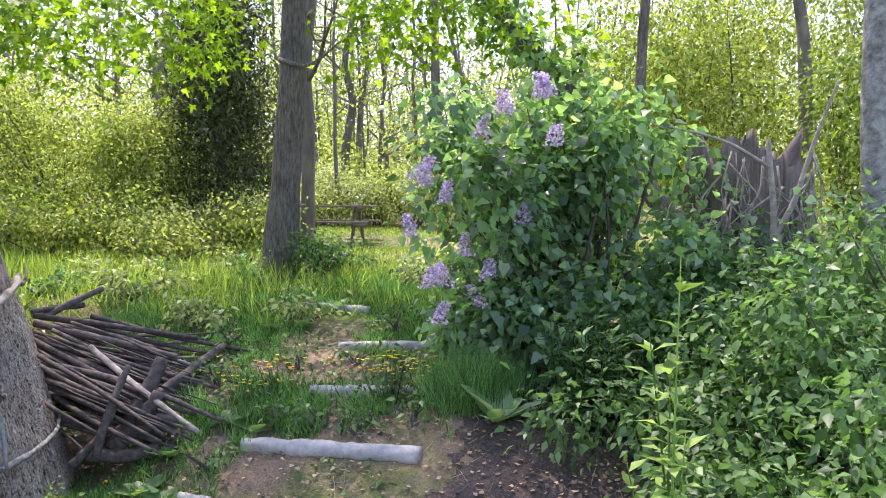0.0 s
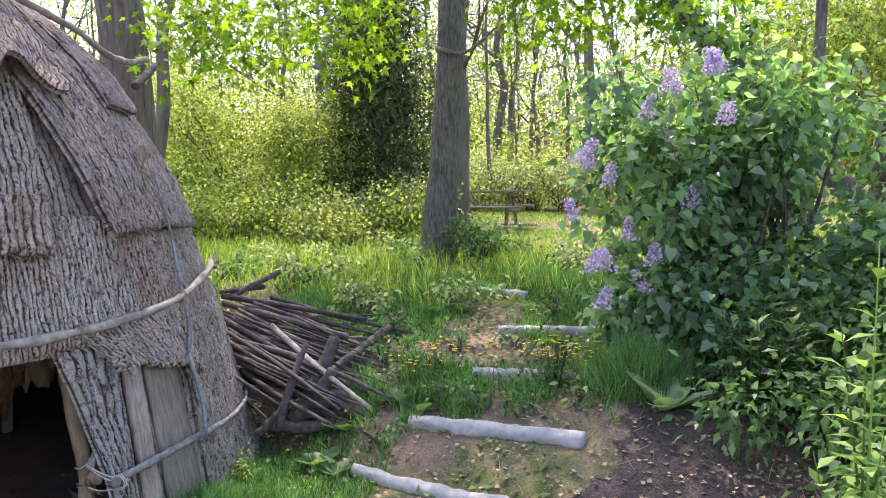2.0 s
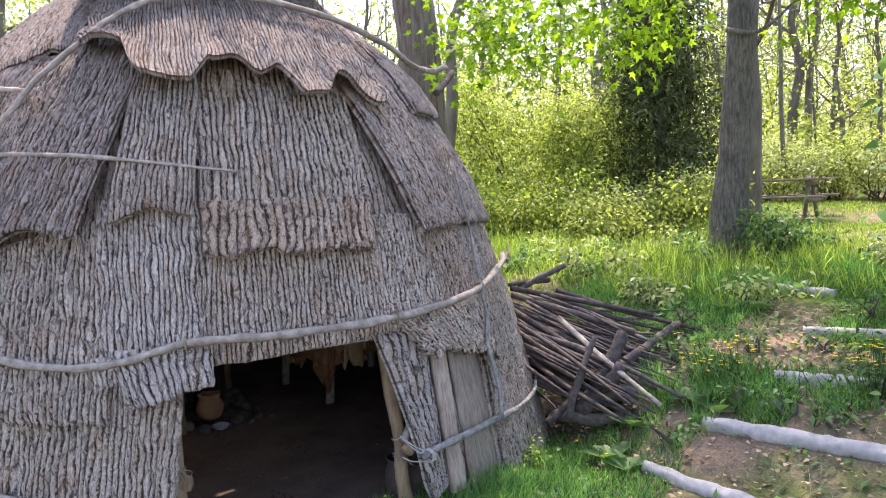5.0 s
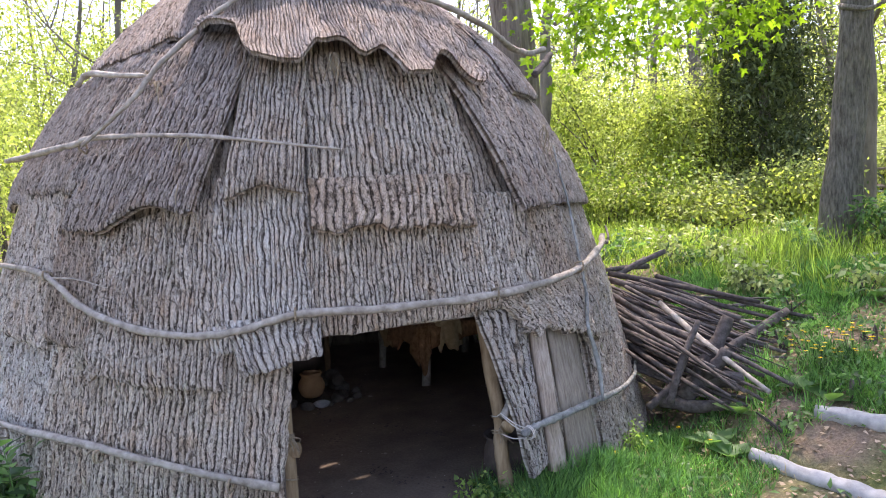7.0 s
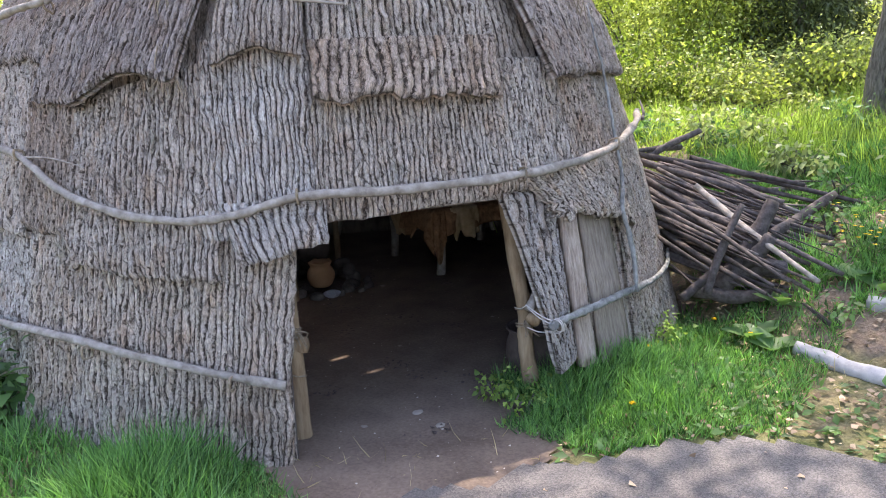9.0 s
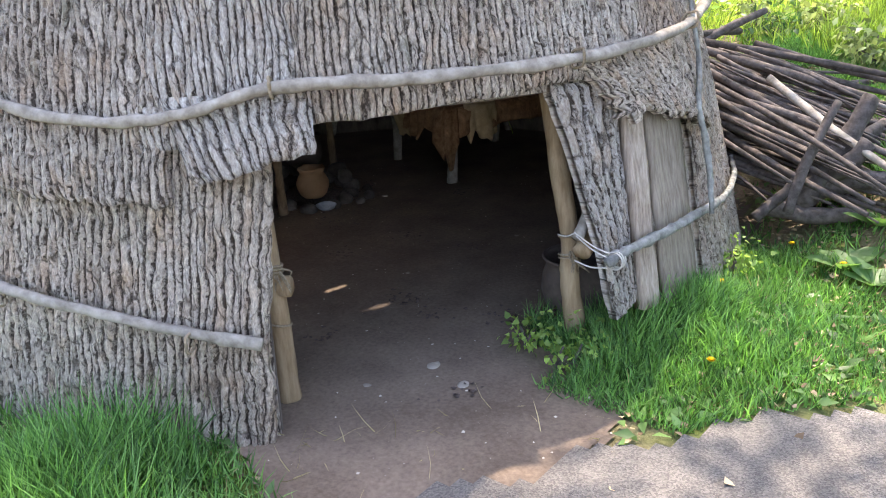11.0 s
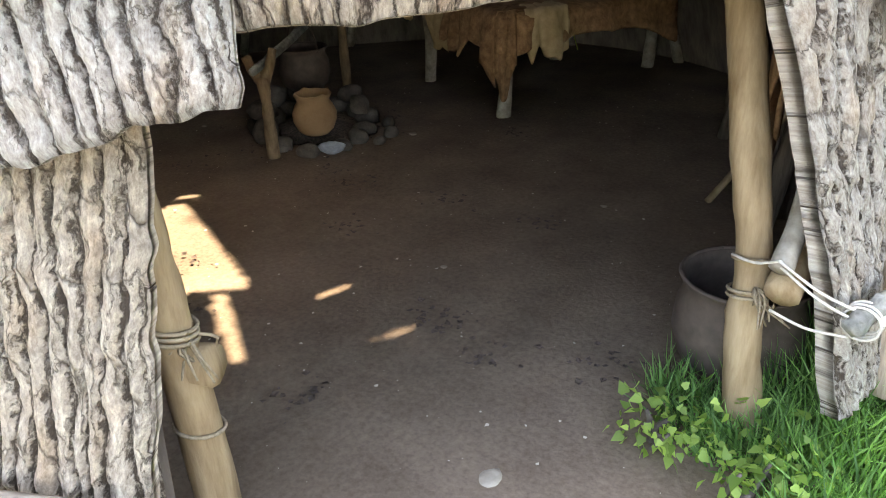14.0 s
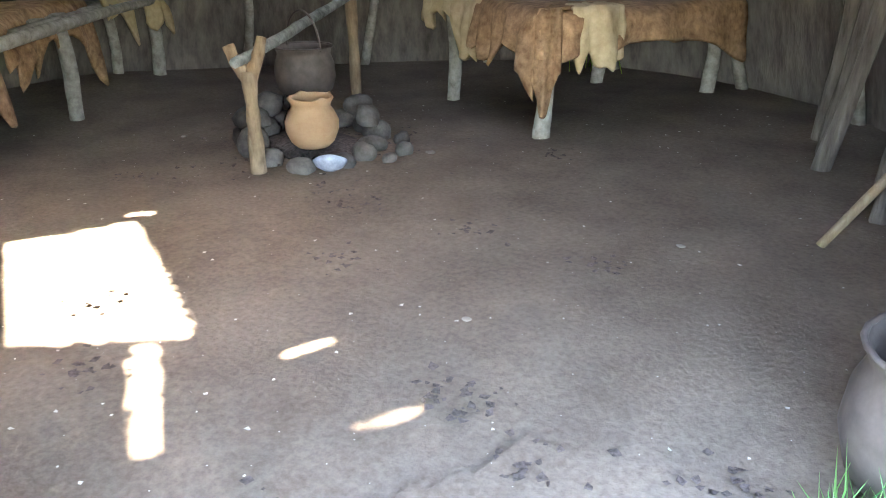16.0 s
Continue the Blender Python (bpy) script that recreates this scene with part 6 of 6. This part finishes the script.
shrub("leafy_weed", -4.45, 1.4, 0.28, 0.22, 0.42, 60, 9, 0.07, M_BANK, 650, "dark green leafy weed against the hut", LEAF, "", 8, 0.06)
herb("tall_herb", -4.22, 1.42, 0.5, 2, 14, 0.2, M_BANK, 651, "bright green weed with long leaves by the hut", NARROW, 0.08, "plant", "leafy herbs", None, 0.03, 1.6)
shrub("leafy_weed", -5.3, 1.1, 0.35, 0.25, 0.4, 70, 9, 0.06, M_BANK, 652, "dark green leafy weed against the hut", LEAF, "", 8, 0.06)
for k, (x, y) in enumerate([(-2.62, 3.15), (-2.4, 3.05), (-2.35, 3.16), (-2.15, 4.15), (-2.2, 4.3)]):
    shrub("leafy_weed", x, y, 0.09, 0.09, 0.14, 26, 4, 0.028, M_SAPLING, 700 + k, "small round-leaved weed in the doorside grass", HEART, "doorside weeds", 4, 0.03)
shrub("leafy_weed", -1.42, 9.2, 0.34, 0.3, 0.5, 130, 12, 0.06, M_BANK, 655, "dark leafy growth at the maple's foot", LEAF, "", 8, 0.08)
for k, (x, y, h) in enumerate([(-0.75, 4.85, 0.12), (-1.05, 4.95, 0.14), (-0.5, 4.75, 0.1), (-1.35, 4.6, 0.12), (-0.3, 5.6, 0.16), (-0.65, 5.9, 0.14), (-1.1, 5.8, 0.18), (0.0, 5.5, 0.2), (-0.4, 6.7, 0.2), (-1.6, 5.5, 0.16), (-0.15, 4.75, 0.13), (-1.75, 6.2, 0.2)]):
    shrub("leafy_weed", x, y, 0.13, 0.12, h, 16, 5, 0.05, M_BANK, 720 + k, "small leafy weed among the log steps", LEAF, "slope weeds", 4, 0.04)
mw = np.random.default_rng(77)
for k in range(34):
    x, y = -4.6 + 5.4 * mw.random(), 6.4 + 4.2 * mw.random()
    if not off_hut(x, y) or (abs(x + 0.4) < 0.7 and y < 8):
        continue
    shrub("meadow_weed", x, y, 0.2, 0.18, 0.14 + 0.22 * mw.random(), 34, 6, 0.07, M_BRAMBLE if k % 3 else M_BANK, 800 + k, "broad-leaved green weed in the meadow grass", LEAF, "meadow weeds", 4, 0.06)
BANK = [(1.5, 3.45, 0.4, 0.4, 0.55), (1.7, 3.9, 0.5, 0.5, 0.85), (2.0, 3.3, 0.5, 0.5, 0.95), (1.5, 2.8, 0.4, 0.4, 0.6), (2.3, 4.3, 0.6, 0.5, 1.1), (2.7, 3.7, 0.6, 0.6, 1.25), (1.25, 4.3, 0.4, 0.35, 0.45), (1.7, 4.7, 0.5, 0.4, 0.6), (2.3, 5.1, 0.6, 0.5, 0.9), (3.1, 4.7, 0.7, 0.6, 1.35), (1.15, 2.45, 0.3, 0.3, 0.4), (1.8, 2.5, 0.4, 0.4, 0.75), (3.4, 5.6, 0.7, 0.6, 1.3), (2.9, 5.6, 0.6, 0.5, 1.0), (1.9, 5.25, 0.5, 0.3, 0.75)]
for k, (x, y, rx, ry, h) in enumerate(BANK):
    shrub("bank_shrub", x, y, rx, ry, h, 210, 11, 0.07, M_BANK, 660 + k, "dense green undergrowth shrub on the bank", LEAF, "bank shrubs", 8, 0.1, M_STICK, None, 8)


# ---- flowers ----
def flower_clump(x, y, n, h, r, seed):
    rng = np.random.default_rng(seed)
    z = float(ground_z(x, y))
    t = thing("yellow_flowers", (x, y, z), "clump of small yellow wild flowers beside a step log", "flowers", "yellow flowers")
    P = np.stack([x + rng.normal(size=n) * r, y + rng.normal(size=n) * r * 0.6, z + h * (0.6 + 0.4 * rng.random(n))], 1)
    part("stem_work", join([tube([(x + 0.4 * (p[0] - x), y + 0.4 * (p[1] - y), z - 0.01), p], [0.0025, 0.0015], 4, 0, k, 2) for k, p in enumerate(P)]), M_BANK, t, kind="stuff")
    m = 5
    Q = np.repeat(P, m, 0)
    a = np.tile(np.arange(m) * 6.283 / m, n) + np.repeat(rng.random(n), m)
    part("petals", scatter(DOT, Q, np.stack([np.cos(a), np.sin(a), 0.3 + 0 * a], 1), np.tile([0, 0, 1.0], (len(Q), 1)), 0.02), M_YELLOW, t, kind="stuff")
    L = np.stack([x + rng.normal(size=n * 5) * r, y + rng.normal(size=n * 5) * r * 0.6, z + h * 0.55 * rng.random(n * 5)], 1)
    part("leafage", scatter(LEAF, L, unit(len(L), rng) + [0, 0, 0.4], unit(len(L), rng) * 0.4 + [0, 0, 1], 0.045), M_BANK, t, kind="stuff")


flower_clump(-0.33, 5.12, 46, 0.34, 0.17, 1)
flower_clump(-0.1, 5.15, 30, 0.3, 0.14, 2)
flower_clump(-1.12, 5.35, 40, 0.26, 0.17, 3)
flower_clump(-1.3, 5.2, 20, 0.2, 0.12, 4)


def dandelion(x, y, h, k):
    z = float(ground_z(x, y))
    t = thing("dandelion", (x, y, z), "yellow dandelion in the grass by the hut", "flower", "dandelions")
    part("stem", tube([(x, y, z - 0.01), (x + 0.01, y, z + h)], 0.0025, 5, 0, k, 3), M_BANK, t)
    n = 26
    a = np.arange(n) * 2.4
    part("petals", scatter(DOT, np.tile([x + 0.01, y, z + h], (n, 1)), np.stack([np.cos(a), np.sin(a), 0.25 + 0.9 * np.arange(n) / n], 1), np.tile([0, 0, 1.0], (n, 1)), 0.021), M_YELLOW, t)


for k, (x, y) in enumerate([(-3.43, 1.75), (-3.2, 1.2), (-2.03, 4.6), (-1.93, 3.3), (-2.1, 3.85), (-4.6, 1.0), (-1.75, 4.4)]):
    dandelion(x, y, 0.07, k)


# ---- grass ----
def grass(name, places, heights, width, mat, seed, label, lean=0.45):
    rng = np.random.default_rng(seed)
    n = len(places)
    x, y = places[:, 0], places[:, 1]
    p = np.stack([x, y, ground_z(x, y) - 0.004], 1)
    d = np.stack([rng.normal(size=n) * lean, rng.normal(size=n) * lean, np.ones(n)], 1)
    a = rng.random(n) * 6.283
    up = np.stack([np.cos(a), np.sin(a), 0.1 + 0 * a], 1)
    return alone(name, scatter(BLADE, p, d, up, heights, width / heights), mat, label, "grass", kind="stuff", shade=False)


def spots(n, box, rng, keep):
    x, y = box[0] + (box[1] - box[0]) * rng.random(n), box[2] + (box[3] - box[2]) * rng.random(n)
    ok = keep(x, y, rng.random(n))
    return np.stack([x[ok], y[ok]], 1)


def off_paths(x, y):
    return ~in_quad(x, y, ASPHALT) & ~in_quad(x, y, THRESHOLD) & ~in_quad(x, y, MULCH)


gr = np.random.default_rng(91)
left = spots(60000, (-6.5, -2.9, -0.3, 2.6), gr, lambda x, y, q: off_hut(x, y) & off_paths(x, y) & (q < 0.35 + 0.65 * vnoise(x * 3, y * 3, 31)))
edge = np.stack([-3.1 + gr.normal(size=9000) * 0.26, 1.55 + gr.normal(size=9000) * 0.3], 1)
edge = edge[off_hut(edge[:, 0], edge[:, 1]) & ~in_quad(edge[:, 0], edge[:, 1], THRESHOLD)]
left = np.vstack([left, edge])
grass("lawn_grass", left, 0.035 + 0.33 * gr.random(len(left)) ** 1.3 * vnoise(left[:, 0] * 5, left[:, 1] * 5, 32), 0.0062, M_GRASS, 1, "uncut green grass along the hut's wall")
right = spots(52000, (-2.9, -1.3, 2.9, 4.7), gr, lambda x, y, q: (off_hut(x, y) | (np.hypot(x + 2.45, y - 3.42) < 0.28)) & (np.hypot(x + 2.6, y - 3.53) > 0.18) & ~in_quad(x, y, ASPHALT) & (np.hypot(x - HUT[0], y - HUT[1]) > 2.05) & (q < 1.15 * np.exp(-((x + 2.3) ** 2 + (y - 3.55) ** 2) / 0.5) + 0.2 * vnoise(x * 4, y * 4, 33)))
grass("lawn_grass", right, 0.035 + 0.2 * gr.random(len(right)) * (0.15 + 0.5 * vnoise(right[:, 0] * 6, right[:, 1] * 6, 40) + 0.7 * np.exp(-((right[:, 0] + 2.35) ** 2 + (right[:, 1] - 3.45) ** 2) / 0.1)), 0.006, M_GRASS, 2, "tuft of long green grass beside the door post")
slope = spots(170000, (-3.2, 1.0, 4.3, 9.2), gr, lambda x, y, q: off_hut(x, y) & off_paths(x, y) & (q < smooth(0.3, 0.6, vnoise(x * 1.6, y * 1.6, 34)) * smooth(0.3, 0.8, vnoise(x * 7, y * 7, 35) + 0.12 * (y - 5))))
grass("slope_grass", slope, 0.04 + 0.2 * gr.random(len(slope)) ** 1.4 * vnoise(slope[:, 0] * 2.5, slope[:, 1] * 2.5, 36), 0.008, M_GRASS, 3, "patchy bright grass between the log steps")
meadow = spots(130000, (-9, 5, 7.2, 18.5), gr, lambda x, y, q: off_hut(x, y) & (q < 0.35 + 0.65 * vnoise(x * 0.9, y * 0.9, 37)))
tall = smooth(0.45, 0.62, vnoise(meadow[:, 0] * 1.5, meadow[:, 1] * 1.5, 38)) * smooth(0.5, 1.4, np.abs(meadow[:, 0] + 0.35 * 0 + 1.6) + np.clip(11.5 - meadow[:, 1], 0, 2)) * smooth(15, 12, meadow[:, 1]) * np.where((meadow[:, 1] > 10) & (meadow[:, 0] / meadow[:, 1] > -0.2), 0.15, 1.0)
grass("meadow_grass", meadow, 0.03 + (0.05 + 0.22 * tall) * gr.random(len(meadow)) ** 1.3, 0.012, M_MEADOW, 4, "tall sunlit meadow grass round the maple")
clumps = [(x, y) for x, y in np.stack([-8 + 11 * gr.random(330), 6.6 + 6.6 * gr.random(330)], 1) if off_hut(x, y) and not (abs(x + 0.5) < 0.9 and y < 8.5) and vnoise(x * 0.8, y * 0.8, 61) > 0.4]
knots = np.vstack([np.array(c) + gr.normal(size=(90, 2)) * (0.06 + 0.12 * gr.random()) for c in clumps])
grass("meadow_tufts", knots, np.repeat(0.16 + 0.3 * gr.random(len(clumps)), 90) * (0.5 + 0.7 * gr.random(len(knots))), 0.009, M_MEADOW, 14, "taller clumps of meadow grass", 0.3)
tuft = np.stack([0.22 + gr.normal(size=2600) * 0.13, 5.02 + gr.normal(size=2600) * 0.1], 1)
grass("grass_tuft", tuft, 0.2 + 0.22 * gr.random(len(tuft)), 0.005, M_GRASS, 5, "dense dark tuft of fine grass at the lilac's foot", 0.28)
dry = spots(9000, (-6, 1, 0.5, 9), gr, lambda x, y, q: off_hut(x, y) & ~in_quad(x, y, ASPHALT) & (q < 0.5))
grass("dry_grass", dry, 0.05 + 0.1 * gr.random(len(dry)), 0.004, M_DRY, 6, "dry straw-coloured blades in the grass", 1.6)
weeds = spots(22000, (-6.0, 0.6, 0.4, 8.5), gr, lambda x, y, q: off_hut(x, y) & off_paths(x, y) & (q < 1.2 * vnoise(x * 2.2, y * 2.2, 39) ** 1.5))
wp = np.stack([weeds[:, 0], weeds[:, 1], ground_z(weeds[:, 0], weeds[:, 1]) + 0.03 * gr.random(len(weeds))], 1)
alone("ground_weeds", scatter(LEAF, wp, unit(len(wp), gr) * [1, 1, 0.3] + [0, 0, 0.3], unit(len(wp), gr) * 0.5 + [0, 0, 1], 0.03 + 0.045 * gr.random(len(wp))), M_BANK, "low green weeds in the grass", "weeds", kind="stuff")
fall = spots(15000, (-3.4, 2.6, 1.9, 7.0), gr, lambda x, y, q: off_hut(x, y) & (q < 0.75) & ~in_quad(x, y, THRESHOLD) & ~(in_quad(x, y, ASPHALT) & (q > 0.03)))
fp = np.stack([fall[:, 0], fall[:, 1], ground_z(fall[:, 0], fall[:, 1]) + 0.02], 1)
alone("leaf_litter", scatter(DOT, fp, unit(len(fp), gr) * [1, 1, 0.25], unit(len(fp), gr) * 0.4 + [0, 0, 1], 0.012 + 0.03 * gr.random(len(fp))), M_LITTER, "dry brown leaf and bark litter on the earth", "litter", kind="stuff")
chips = spots(1300, (-6.5, -2.0, 2.0, 6.0), gr, lambda x, y, q: (~off_hut(x, y)) | in_quad(x, y, THRESHOLD))
cp = np.stack([chips[:, 0], chips[:, 1], ground_z(chips[:, 0], chips[:, 1]) + 0.016], 1)
alone("floor_chips", scatter(DOT, cp, unit(len(cp), gr) * [1, 1, 0.1], unit(len(cp), gr) * 0.2 + [0, 0, 1], 0.003 + 0.013 * gr.random(len(cp)) ** 5), M_CHIP, "pale chips and crumbs on the earth floor", "litter", kind="stuff")
crumbs = np.vstack([np.array([-5.6 + 3.0 * gr.random(), 2.7 + 2.2 * gr.random()]) + gr.normal(size=(18, 2)) * 0.05 for i in range(16)] + [np.array([-5.2, 4.3]) + gr.normal(size=(260, 2)) * 0.24])
crumbs = crumbs[~off_hut(crumbs[:, 0], crumbs[:, 1])]
bp = np.stack([crumbs[:, 0], crumbs[:, 1], ground_z(crumbs[:, 0], crumbs[:, 1]) + 0.017], 1)
alone("floor_crumbs", scatter(DOT, bp, unit(len(bp), gr) * [1, 1, 0.1], unit(len(bp), gr) * 0.3 + [0, 0, 1], 0.008 + 0.022 * gr.random(len(bp))), M_MULCH, "dark crumbs of charcoal and soil on the floor", "litter", kind="stuff")
